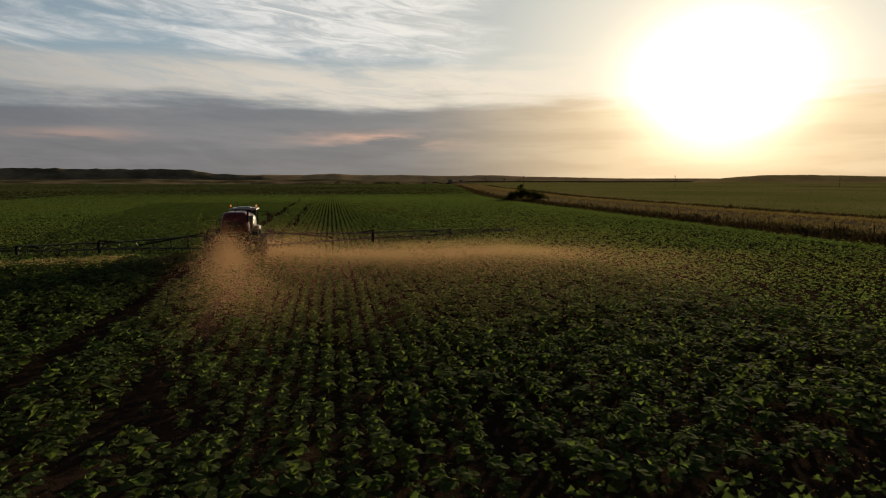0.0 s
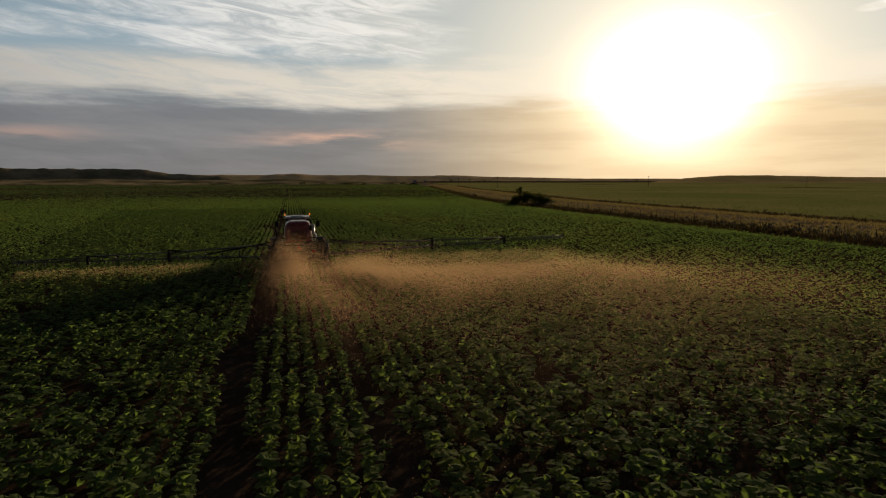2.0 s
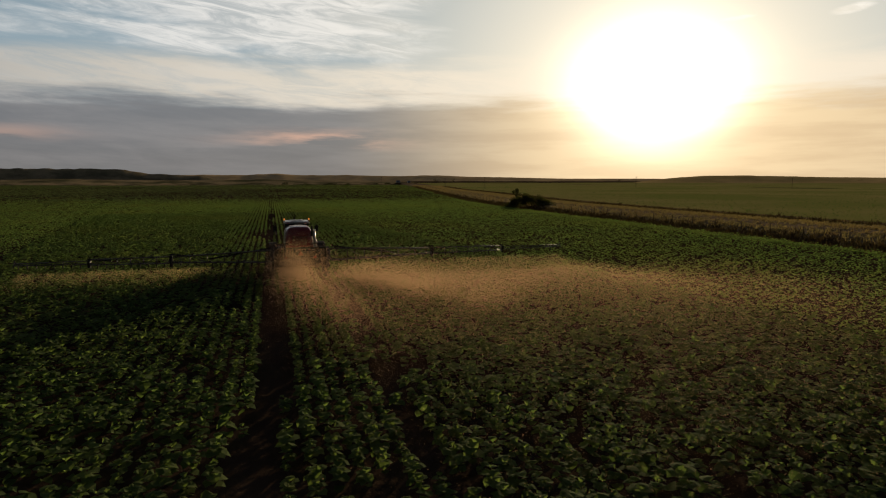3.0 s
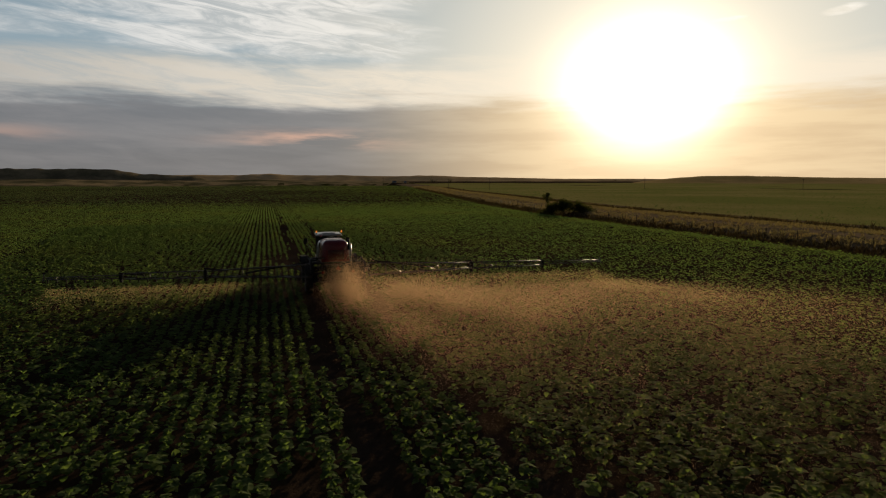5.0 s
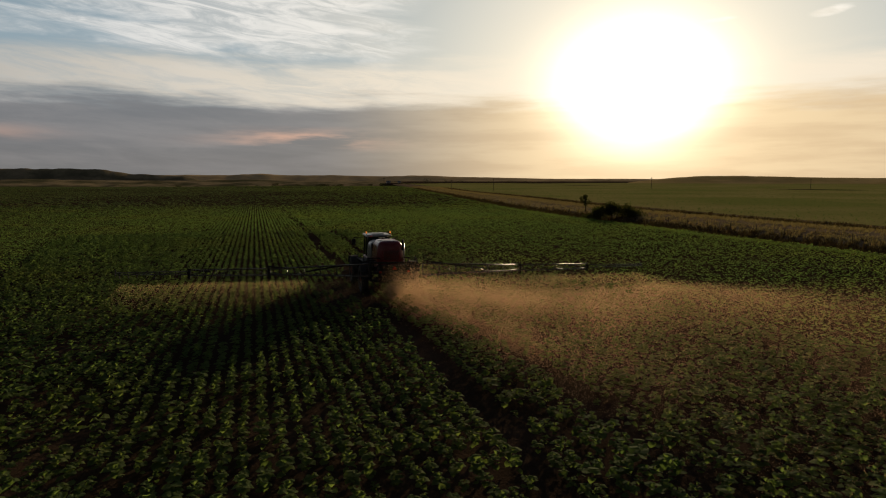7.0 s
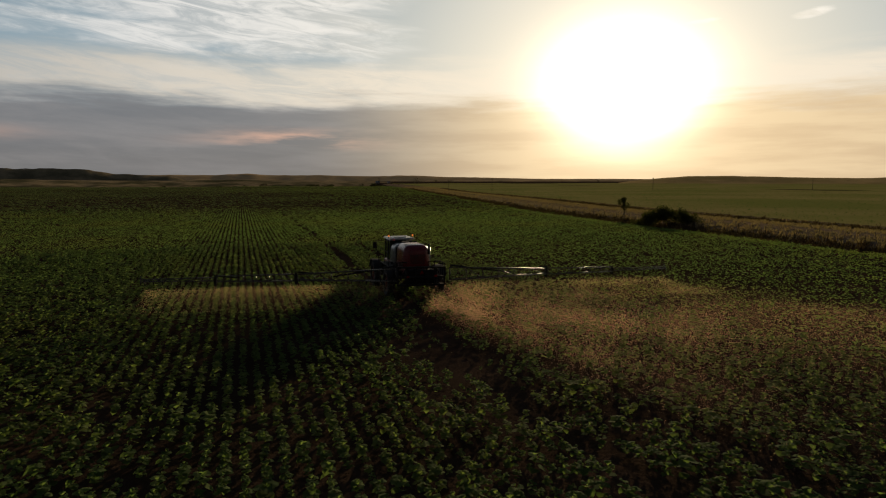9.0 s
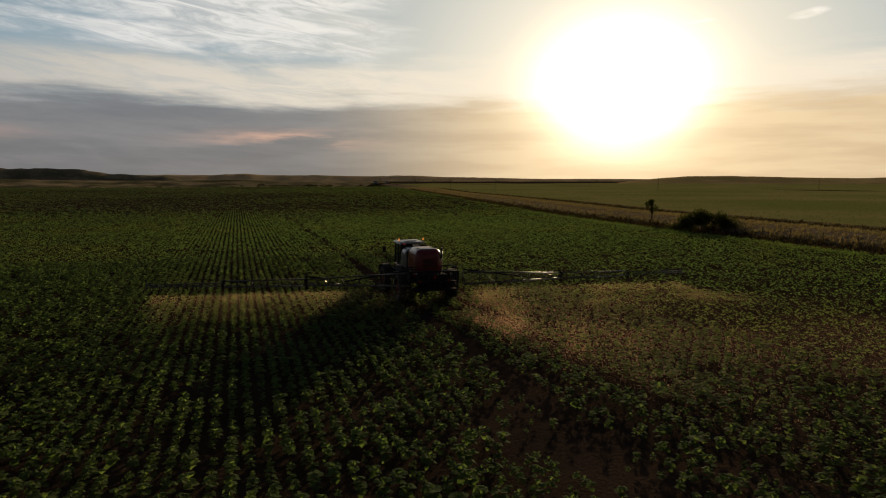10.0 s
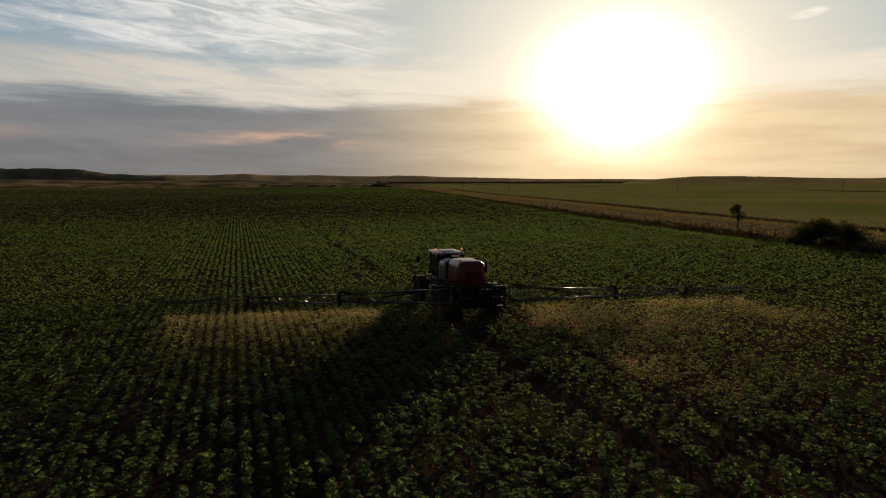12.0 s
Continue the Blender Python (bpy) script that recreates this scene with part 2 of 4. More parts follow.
def hump(x0, x1, y0, y1, z0, z1, bevel, segments=5, top=0.85):
    """A rounded hood or tank, a little narrower at its top."""
    bm = box(x0, x1, y0, y1, z0, z1, 0)
    xm, ym = (x0 + x1) / 2, (y0 + y1) / 2
    for v in bm.verts:
        if v.co.z > (z0 + z1) / 2:
            v.co.x = xm + (v.co.x - xm) * top
            v.co.y = ym + (v.co.y - ym) * (0.5 + top / 2)
    bmesh.ops.bevel(bm, geom=bm.edges[:], offset=bevel, segments=segments, affect="EDGES", profile=0.5)
    return bm


# ---------------------------------------------------------------- land
ROW = 0.52
FIELD_END = 800.0
STRIP_W = 36.0


def strip_x(y):
    """Where the crop ends and the grass strip begins."""
    y = np.asarray(y, float)
    return 54.5 + 0.175 * np.logaddexp(0, (y - 190) / 25) * 25


def land_z(x, y):
    """Height of the bare land."""
    x, y = np.asarray(x, float), np.asarray(y, float)
    s = x - strip_x(y)
    z = -0.8 * np.exp(-((s - 1.0) / 3.5) ** 2) + 0.55 * np.exp(-((s - 14) / 8.0) ** 2) - 0.5 * np.exp(-((s - 31) / 2.5) ** 2)
    far = np.clip((y - FIELD_END) / 400, 0, 1) * (s < 0)
    far = np.maximum(far, np.clip((-x - 420) / 300, 0, 1))
    z = z - 16 * far * far * (3 - 2 * far)
    z = z + 0.35 * np.sin(x * 0.021 + 1.3) * np.sin(y * 0.017) * np.clip((np.abs(x) + np.abs(y - 100) - 90) / 100, 0, 1)
    return z


def make_ground():
    xs = np.concatenate([np.linspace(-4500, -700, 24)[:-1], np.linspace(-700, 40, 60)[:-1], np.linspace(40, 330, 150)[:-1], np.linspace(330, 4500, 30)])
    ys = np.concatenate([np.linspace(-600, 0, 12)[:-1], np.linspace(0, 400, 90)[:-1], np.linspace(400, 1300, 60)[:-1], np.linspace(1300, 4600, 20)])
    gx, gy = np.meshgrid(xs, ys)
    v = np.stack([gx, gy, land_z(gx, gy)], -1).reshape(-1, 3)
    w, h = len(xs), len(ys)
    i = (np.arange(h - 1)[:, None] * w + np.arange(w - 1)[None]).ravel()
    f = np.stack([i, i + 1, i + w + 1, i + w], -1)
    mat, n, shader, out = material("field_soil", 0.95, 0.0, 0.0)
    at = n.add("ShaderNodeTexCoord").outputs["Object"]
    clods = n.noise(at, 6.0, 6.0, 0.65)
    col = n.mix(n.step(n.noise(at, 0.25, 4.0), 0.35, 0.7), (0.032, 0.022, 0.016), (0.055, 0.036, 0.025))
    col = n.mix(n.step(clods, 0.3, 0.75, 0.0, 0.6), col, (0.035, 0.024, 0.018))
    n.put(col, shader.inputs["Base Color"])
    relief = n.add("ShaderNodeBump")
    relief.inputs["Strength"].default_value, relief.inputs["Distance"].default_value = 0.8, 0.06
    n.put(clods, relief.inputs["Height"])
    n.put(relief.outputs[0], shader.inputs["Normal"])
    ob = mesh_object("ground", v, f, mat, True)
    return tagged(ob, "dry brown clod-strewn soil of a crop field", "ground", kind="structure")


make_ground()


# ---------------------------------------------------------------- crop
RNG = np.random.default_rng(5)
TRACKS = ((-2.0, 0.50, 0.03), (1.75, 0.40, 0.25))


def leaf_shape(length, width, rise, droop, plain=0):
    """A heart-shaped leaf along +x, folded at its rib; plain 1: unfolded, 2: two triangles only."""
    if plain == 2:
        v = [(0.02, 0, 0), (length * 0.42, width / 2, rise * 0.8 + 0.02), (length * 0.42, -width / 2, rise * 0.8 + 0.02), (length, 0, rise - droop)]
        return np.array(v), np.array([(0, 3, 1), (0, 2, 3)])
    v = [(0.02, 0, 0), (length * 0.26, width * 0.47, rise * 0.6 + 0.015), (length * 0.26, -width * 0.47, rise * 0.6 + 0.015), (length * 0.72, width * 0.38, rise * 0.9 - droop * 0.3),
         (length * 0.72, -width * 0.38, rise * 0.9 - droop * 0.3), (length, 0, rise - droop), (length * 0.5, 0, rise - 0.01)]
    if plain == 1:
        return np.array(v[:6]), np.array([(0, 2, 1), (1, 2, 4), (1, 4, 3), (3, 4, 5)])
    return np.array(v), np.array([(0, 6, 1), (0, 2, 6), (1, 6, 3), (2, 4, 6), (3, 6, 5), (4, 5, 6)])


def plant_shape(seed, leaves, tall, span, far=False):
    """A young plant: a few small leaves low on the stem and a rosette of broad ones on top."""
    rng = np.random.default_rng(seed)
    vs, fs, k = [], [], 0
    for i in range(leaves):
        a = i * 2.4 + rng.uniform(-0.4, 0.4)
        up = (i + 1) / leaves
        ln = span * (1.0 + 0.25 * math.sin(up * 2.6)) * rng.uniform(0.8, 1.2) * (1 if up < 0.9 else 0.75)
        v, f = leaf_shape(ln, ln * rng.uniform(1.0, 1.3), rng.uniform(-0.03, 0.11), rng.uniform(0.02, 0.10), 2 if far else (1 if up < 0.5 else 0))
        c, s = math.cos(a), math.sin(a)
        v = np.stack([v[:, 0] * c - v[:, 1] * s, v[:, 0] * s + v[:, 1] * c, v[:, 2] + tall * (0.22 + 0.74 * up ** 0.6)], -1)
        vs.append(v), fs.append(f + k)
        k += len(v)
    return np.concatenate(vs), np.concatenate(fs)


def scatter(name, spots, sizes, shapes, mat, label, category, spin=True):
    """One mesh of many plants: spots (n, 2), sizes (n,)."""
    kinds = RNG.integers(0, len(shapes), len(spots))
    vs, fs, k = [], [], 0
    z = land_z(spots[:, 0], spots[:, 1])
    for i, (v, f) in enumerate(shapes):
        at = kinds == i
        m = int(at.sum())
        a = RNG.uniform(0, 2 * np.pi, m) if spin else RNG.normal(0, 0.15, m)
        c, s = np.cos(a)[:, None], np.sin(a)[:, None]
        size = sizes[at][:, None]
        x = (v[None, :, 0] * c - v[None, :, 1] * s) * size + spots[at, 0][:, None]
        y = (v[None, :, 0] * s + v[None, :, 1] * c) * size + spots[at, 1][:, None]
        w = v[None, :, 2] * size * RNG.uniform(0.85, 1.15, (m, 1)) + z[at][:, None]
        vs.append(np.stack([x, y, w], -1).reshape(-1, 3))
        fs.append((f[None] + (np.arange(m) * len(v))[:, None, None]).reshape(-1, 3) + k)
        k += m * len(v)
    ob = mesh_object(name, np.concatenate(vs), np.concatenate(fs), mat)
    return tagged(ob, label, category, kind="stuff")


def bare(x, y):
    """How far a spot lies in a poor patch, 0 to 1."""
    d = np.exp(-(((x + 2.6) / 2.0) ** 2 + ((y - 101.0) / 4.5) ** 2))
    return 0.9 * d


def row_spots(x0, x1, y0, y1, gap, every=1):
    rows = np.arange(math.ceil(x0 / ROW), math.floor(x1 / ROW) + 1, every) * ROW
    ys = np.arange(y0, y1, gap)
    x, y = np.meshgrid(rows, ys)
    x, y = x.ravel(), y.ravel()
    x = x + RNG.normal(0, 0.03, x.size)
    y = y + RNG.uniform(-0.4, 0.4, y.size) * gap
    return np.stack([x, y], -1)


def grown(spots):
    """Drops plants in wheel tracks, gaps and past the crop's edge; gives the rest and their sizes."""
    x, y = spots[:, 0], spots[:, 1]
    keep = x < strip_x(y) - 1.0
    for t, half, left in TRACKS:
        keep &= (np.abs(x - t + 0.15 * np.sin(y * 0.21)) > half) | (RNG.random(x.size) < left + 0.45 * (y > 150))
    gaps = np.sin(x * 0.9 + 2 * np.sin(y * 0.13)) * np.sin(y * 0.31 + x * 0.07)
    keep &= RNG.random(x.size) > np.where(gaps > 0.86, 0.6, 0.12)
    keep &= RNG.random(x.size) > 1.1 * bare(x, y)
    size = 0.92 + 0.16 * np.sin(x * 0.05 + 1) * np.sin(y * 0.043) + RNG.normal(0, 0.2, x.size)
    size = np.clip(size * (1 - 0.35 * bare(x, y)), 0.45, 1.35)
    return spots[keep], size[keep]


def close_by(x, y):
    """The stretch of the field that lies nearest to the flight line."""
    return (np.abs(x - (9.0 - 0.15 * y)) < 19.5) & (y > 10) & (y < 152)


def make_crop():
    near = [plant_shape(s, 8, 0.54, 0.175) for s in range(14)]
    spots, sizes = grown(row_spots(-38, 34, 10, 152, 0.41))
    at = close_by(*spots.T)
    spots, sizes = spots[at], sizes[at]
    scatter("crop_plants", spots, sizes, near, CROP, "young green broad-leaved crop plants in straight rows", "crop plants")
    middle = [plant_shape(s + 40, 3, 0.46, 0.175, True) for s in range(8)]
    spots, sizes = grown(row_spots(-80, 62, -14, 270, 0.42))
    x, y = spots.T
    out = ~close_by(x, y) & (y < 185 + 85 * RNG.random(x.size))
    scatter("crop_rows", spots[out], sizes[out], middle, CROP, "dense green crop rows across the level field", "crop rows")
    distant = []
    for s in range(6):
        rng = np.random.default_rng(70 + s)
        a, f = leaf_shape(1.7, rng.uniform(0.26, 0.36), rng.uniform(0.0, 0.3), rng.uniform(-0.1, 0.3), 2)
        b, _ = leaf_shape(1.6, rng.uniform(0.26, 0.36), rng.uniform(0.0, 0.3), rng.uniform(-0.1, 0.3), 2)
        a = np.stack([-a[:, 1], a[:, 0], a[:, 2] + 0.45], -1)
        b = np.stack([b[:, 1], -b[:, 0], b[:, 2] + 0.42], -1)
        distant.append((np.concatenate([a, b]), np.concatenate([f, f + 4])))
    spots, sizes = grown(row_spots(-520, 170, -14, FIELD_END, 4.2))
    x, y = spots.T
    out = ~((x > -80) & (x < 62) & (y < 185 + 85 * RNG.random(x.size))) & (np.abs(x) < 60 + 0.7 * y)
    tufts = np.sin(x * 0.37 + 1.7 * np.sin(y * 0.09)) * np.sin(y * 0.17 + 1.3 * np.sin(x * 0.06))
    out &= RNG.random(x.size) > 0.16 + 0.3 * np.clip(tufts, 0, 1)
    sizes = sizes * (0.9 + 0.35 * RNG.random(x.size))
    scatter("crop_far", spots[out], sizes[out], distant, CROP_FAR, "distant green crop rows fading towards the skyline", "crop rows", spin=False)
    y = 40 + 560 * RNG.random(13000) ** 1.4
    spots = np.stack([strip_x(y) + STRIP_W + 1 + 330 * RNG.random(13000) ** 1.4, y], -1)
    scatter("crop_beyond", spots, RNG.uniform(0.8, 1.5, len(spots)), middle, CROP_FAR, "green crop of the neighbouring field behind the grass strip", "crop rows")
    ys = np.concatenate([np.linspace(-200, 400, 60), np.linspace(420, 1500, 50)])
    ss = STRIP_W + np.concatenate([np.linspace(0, 60, 20)[:-1], np.linspace(60, 1500, 60)])
    gy, gs = np.meshgrid(ys, ss, indexing="ij")
    gx = strip_x(gy) + gs
    v = np.stack([gx, gy, land_z(gx, gy) + 0.1], -1).reshape(-1, 3)
    w = len(ss)
    i = (np.arange(len(ys) - 1)[:, None] * w + np.arange(w - 1)[None]).ravel()
    ob = mesh_object("field_beyond", v, np.stack([i, i + 1, i + w + 1, i + w], -1), surface("green_field", (0.17, 0.18, 0.05), (0.25, 0.215, 0.08), 0.015, 0.95, fine=1.5, bump=0.3), True)
    tagged(ob, "level green neighbouring field reaching to the rise", "field", kind="structure")


make_crop()


def make_strip():
    """Grass strip with a faint track between the two fields."""
    tuft = []
    for s in range(6):
        rng = np.random.default_rng(90 + s)
        v, f = [], []
        for i in range(5):
            a, r, h = rng.uniform(0, 6.28), rng.uniform(0, 0.3), rng.uniform(0.2, 0.5)
            x, y, w = r * math.cos(a), r * math.sin(a), 0.09
            b = rng.uniform(0, 3.14)
            v += [(x - w * math.cos(b), y - w * math.sin(b), 0), (x + w * math.cos(b), y + w * math.sin(b), 0), (x + rng.uniform(-0.2, 0.2), y + rng.uniform(-0.2, 0.2), h)]
            f.append((3 * i, 3 * i + 1, 3 * i + 2))
        tuft.append((np.array(v), np.array(f)))
    y = 30 + 700 * RNG.random(27000) ** 1.7
    s = RNG.uniform(0.5, STRIP_W - 1, y.size)
    keep = (np.abs(s - 12) > 0.8) & (np.abs(s - 14.2) > 0.8) | (RNG.random(y.size) < 0.15)
    s, y = s[keep], y[keep]
    spots = np.stack([strip_x(y) + s, y], -1)
    edge = 0.6 * np.exp(-((s - 6) / 2.0) ** 2)
    scatter("dry_grass", spots, 0.7 + 0.9 * edge + 0.5 * RNG.random(y.size), tuft, GRASS, "tan dry grass on the strip between the fields", "grass")
    y = 30 + 600 * RNG.random(18000) ** 1.6
    which = RNG.random(y.size) < 0.62
    s = np.where(which, RNG.normal(2.0, 1.3, y.size), RNG.normal(31.5, 1.0, y.size))
    spots = np.stack([strip_x(y) + s, y], -1)
    scatter("tall_weeds", spots, 1.1 + 1.1 * RNG.random(y.size), tuft, WEEDS, "dark brown tall weeds along the ditches of the strip", "weeds")
    ys = np.concatenate([np.linspace(-200, 400, 120), np.linspace(410, 1200, 60)])
    ss = np.linspace(0, STRIP_W, 40)
    gy, gs = np.meshgrid(ys, ss, indexing="ij")
    gx = strip_x(gy) + gs
    v = np.stack([gx, gy, land_z(gx, gy) + 0.06], -1).reshape(-1, 3)
    w = len(ss)
    i = (np.arange(len(ys) - 1)[:, None] * w + np.arange(w - 1)[None]).ravel()
    ob = mesh_object("grass_strip", v, np.stack([i, i + 1, i + w + 1, i + w], -1), surface("strip_turf", (0.20, 0.145, 0.095), (0.13, 0.10, 0.065), 0.25, 0.95, fine=4.0, bump=0.4), True)
    tagged(ob, "dry tan turf strip with a worn track between crops", "grass strip", kind="structure")


make_strip()


# ---------------------------------------------------------------- far land
def hill(name, az0, az1, dist, depth, base, heights, mat, label, rough=0.12, steep=1.3):
    """A range seen over an arc of bearings (degrees right of the rows), with its own profile."""
    k, m = 90, 10
    a = np.linspace(az0, az1, k)
    top = np.interp(np.linspace(0, 1, k), np.linspace(0, 1, len(heights)), heights)
    v = []
    for i in range(k):
        for j in range(m):
            u = j / (m - 1)
            rise = min(1.0, u * 1.5) ** steep
            d = dist + depth * u
            bump = noise.noise((a[i] * 1.3, u * 4, az0)) * rough * (top[i] - base) + noise.noise((a[i] * 6, u * 9, az0)) * rough * 0.3 * (top[i] - base)
            z = base + (top[i] - base) * rise + bump * max(0.0, min(1.0, 3 * (0.85 - u))) * 1.2
            v.append((d * math.sin(radians(a[i])), 100 + d * math.cos(radians(a[i])), z))
    i = (np.arange(k - 1)[:, None] * m + np.arange(m - 1)[None]).ravel()
    ob = mesh_object(name, v, np.stack([i, i + m, i + m + 1, i + 1], -1), mat, True)
    return tagged(ob, label, "hill", kind="structure")


def make_hills():
    hill("mesa", -40, -3.5, 2300, 500, -30, [44, 45, 45, 46, 46, 47, 47, 48, 48, 47, 47, 47, 47, 47, 30, 25, 20, -10], DARK_HILL, "dark flat-topped mesa with gullied scrubby slopes", 0.10, 2.2)
    hill("valley_slope", -45, 22, 1500, 900, -22, [10, 6, 8, 4, 6, 9, 6, 5, 8, 5, 2, -4, -18], TAN, "tan grass slopes below the mesa")
    # the next three get their haze from PALE and RISE, not from air
    hill("ridge", -14, 32, 3000, 700, -20, [-20, 26, 30, 34, 32, 40, 31, 34, 30, 28, 32, 25, 22, 18, 14, 8, -20], PALE, "distant ridge along the skyline, paled by haze in its colour")
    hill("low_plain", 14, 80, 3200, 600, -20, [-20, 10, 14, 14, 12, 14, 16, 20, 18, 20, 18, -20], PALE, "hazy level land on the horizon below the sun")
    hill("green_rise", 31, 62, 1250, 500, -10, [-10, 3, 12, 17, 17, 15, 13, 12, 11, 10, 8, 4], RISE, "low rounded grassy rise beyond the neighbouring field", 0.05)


make_hills()


def make_scrub():
    """Dark low bushes scattered over the valley past the crop."""
    shapes = [plant_shape(s + 300, 14, 0.5, 0.5, True) for s in range(6)]
    x = RNG.uniform(-1300, 500, 2600)
    y = RNG.uniform(840, 1650, 2600)
    keep = (np.sin(x * 0.011 + 2 * np.sin(y * 0.008)) + np.sin(y * 0.021 + x * 0.004) > 0.1) & (x < strip_x(y) - 10)
    spots = np.stack([x[keep], y[keep]], -1)
    scatter("valley_scrub", spots, RNG.uniform(3.0, 9.0, len(spots)), shapes, BUSH_LEAF, "dark scattered scrub in the valley below the mesa", "scrub")


make_scrub()


# ---------------------------------------------------------------- bush, trees, poles, fence
def leaf_cloud(name, blobs, count, size, mat, parent, seed, label=""):
    """A crown of many small leaves spread through uneven clumps: blobs of (x, y, z, radius)."""
    rng = np.random.default_rng(seed)
    b = np.array(blobs, float)
    pick = rng.choice(len(b), count, p=b[:, 3] ** 2 / (b[:, 3] ** 2).sum())
    d = rng.normal(0, 1, (count, 3))
    d /= np.linalg.norm(d, axis=1)[:, None]
    at = b[pick, :3] + d * (b[pick, 3] * rng.uniform(0.35, 1.1, count))[:, None]
    at[:, 2] = np.maximum(at[:, 2], 0.03)
    v = (at[:, None] + rng.normal(0, size, (count, 3, 3))).reshape(-1, 3)
    ob = mesh_object(name, v, np.arange(3 * count).reshape(-1, 3), mat)
    ob.parent = parent
    return tagged(ob, label)


def limb(points, r0, r1, bm=None):
    for i in range(len(points) - 1):
        k = len(points) - 1
        bm = bar(points[i], points[i + 1], r0 + (r1 - r0) * i / k, 7, bm, r0 + (r1 - r0) * (i + 1) / k)
    return bm


def ground_at(x, y):
    return float(land_z(x, y))


def make_bush():
    x, y = 59.3, 168.7
    top = tagged(new("bush"), "large dark rounded bush at the edge of the field", "bush")
    top.location = (x, y, ground_at(x, y) - 0.05)
    rng = np.random.default_rng(3)
    blobs = []
    for i in range(44):
        u = rng.uniform(-1, 1)
        w = rng.uniform(-1, 1)
        hgt = 4.1 * math.sqrt(max(0.05, 1 - 0.75 * u * u)) * rng.uniform(0.45, 0.95)
        blobs.append((u * 5.4, w * 2.2, max(0.5, hgt - 0.6), rng.uniform(0.7, 1.2)))
    bm = None
    for i in range(9):
        a = rng.uniform(-3.2, 3.2)
        bm = limb([(a * 0.4, rng.uniform(-0.4, 0.4), 0), (a * 0.8, rng.uniform(-0.8, 0.8), 1.2), (a * 1.1, rng.uniform(-1, 1), 2.6)], 0.09, 0.02, bm)
    part("stems", bm, BARK, top, "brown branching stems")
    leaf_cloud("crown", blobs, 20000, 0.085, BUSH_LEAF, top, 11, "dense dark olive leaves")


def make_tree(x, y, tall, wide, seed, label, leaves=2600, sparse=0.45, group=""):
    top = tagged(new("tree"), label, "tree", group)
    top.location = (x, y, ground_at(x, y) - 0.05)
    rng = np.random.default_rng(seed)
    bm = limb([(0, 0, 0), (0.06 * tall * rng.uniform(-1, 1), 0.05, tall * 0.35), (0.1, 0.0, tall * 0.8)], 0.035 * tall, 0.008 * tall)
    blobs = []
    for i in range(11):
        a, h = rng.uniform(0, 6.28), rng.uniform(0.38, 0.95)
        r = wide * 0.5 * rng.uniform(0.5, 1.0) * (1.15 - abs(h - 0.65))
        tip = (r * math.cos(a), r * math.sin(a), tall * h)
        bm = limb([(0, 0.02, tall * h * 0.55), (tip[0] * 0.6, tip[1] * 0.6, tall * h * 0.82), tip], 0.014 * tall, 0.004 * tall, bm)
        blobs.append((*tip, wide * sparse * rng.uniform(0.3, 0.5)))
    blobs.append((0, 0, tall * 0.92, wide * 0.2))
    part("trunk", bm, BARK, top, "thin brown trunk with limbs")
    leaf_cloud("crown", blobs, leaves, 0.02 * tall, BUSH_LEAF, top, seed + 50, "thin uneven dark leaves")


make_bush()
make_tree(64.6, 189.7, 4.1, 2.6, 21, "small sparse tree beside the bush on the grass strip", 1500)


def make_poles():
    for x, y, h in ((81, 511, 9.5), (130.7, 507, 8.0), (162, 502, 9.5), (291, 492, 9.5), (447, 490, 9.0)):
        top = tagged(new("utility_pole"), "thin weathered wooden utility pole with a crossarm", "utility pole", "power line poles")
        top.location = (x, y, ground_at(x, y) - 0.1)
        part("post", bar((0, 0, 0), (0, 0, h), 0.17, 8, None, 0.11), WOOD, top)
        arm = part("crossarm", box(-1.0, 1.0, -0.06, 0.06, h - 0.75, h - 0.62, 0.01, 1), WOOD, top)
        for dx in (-0.9, 0.0, 0.9):
            part("insulator", bar((dx, 0, h - 0.62), (dx, 0, h - 0.42), 0.05, 6), WHITE, arm)


def make_fence():
    """Thin wire fence along the field side of the strip."""
    top = tagged(new("wire_fence"), "low fence of thin wooden posts and wire along the strip", "fence")
    ys = np.arange(44, 330, 5.2)
    rng = np.random.default_rng(8)
    shape = None
    tops = []
    for y in ys:
        x = float(strip_x(y)) + 5.2
        z = ground_at(x, y)
        if shape is None:
            post = part("fence_post", bar((0, 0, -0.1), (0, 0, 1.25), 0.06, 6, None, 0.05), WOOD, top)
            shape = post.data
        else:
            post = new("fence_post", shape)
            post.parent = top
        post.location = (x, y, z)
        post.rotation_euler = (rng.normal(0, 0.04), rng.normal(0, 0.04), 0)
        tops.append((x, y, z))
    for h in (0.5, 0.85, 1.15):
        bm = None
        for a, b in zip(tops[:-1], tops[1:]):
            bm = bar((a[0], a[1], a[2] + h), (b[0], b[1], b[2] + h), 0.008, 3, bm)
        part("wire", bm, STEEL, top)


make_poles()
make_fence()


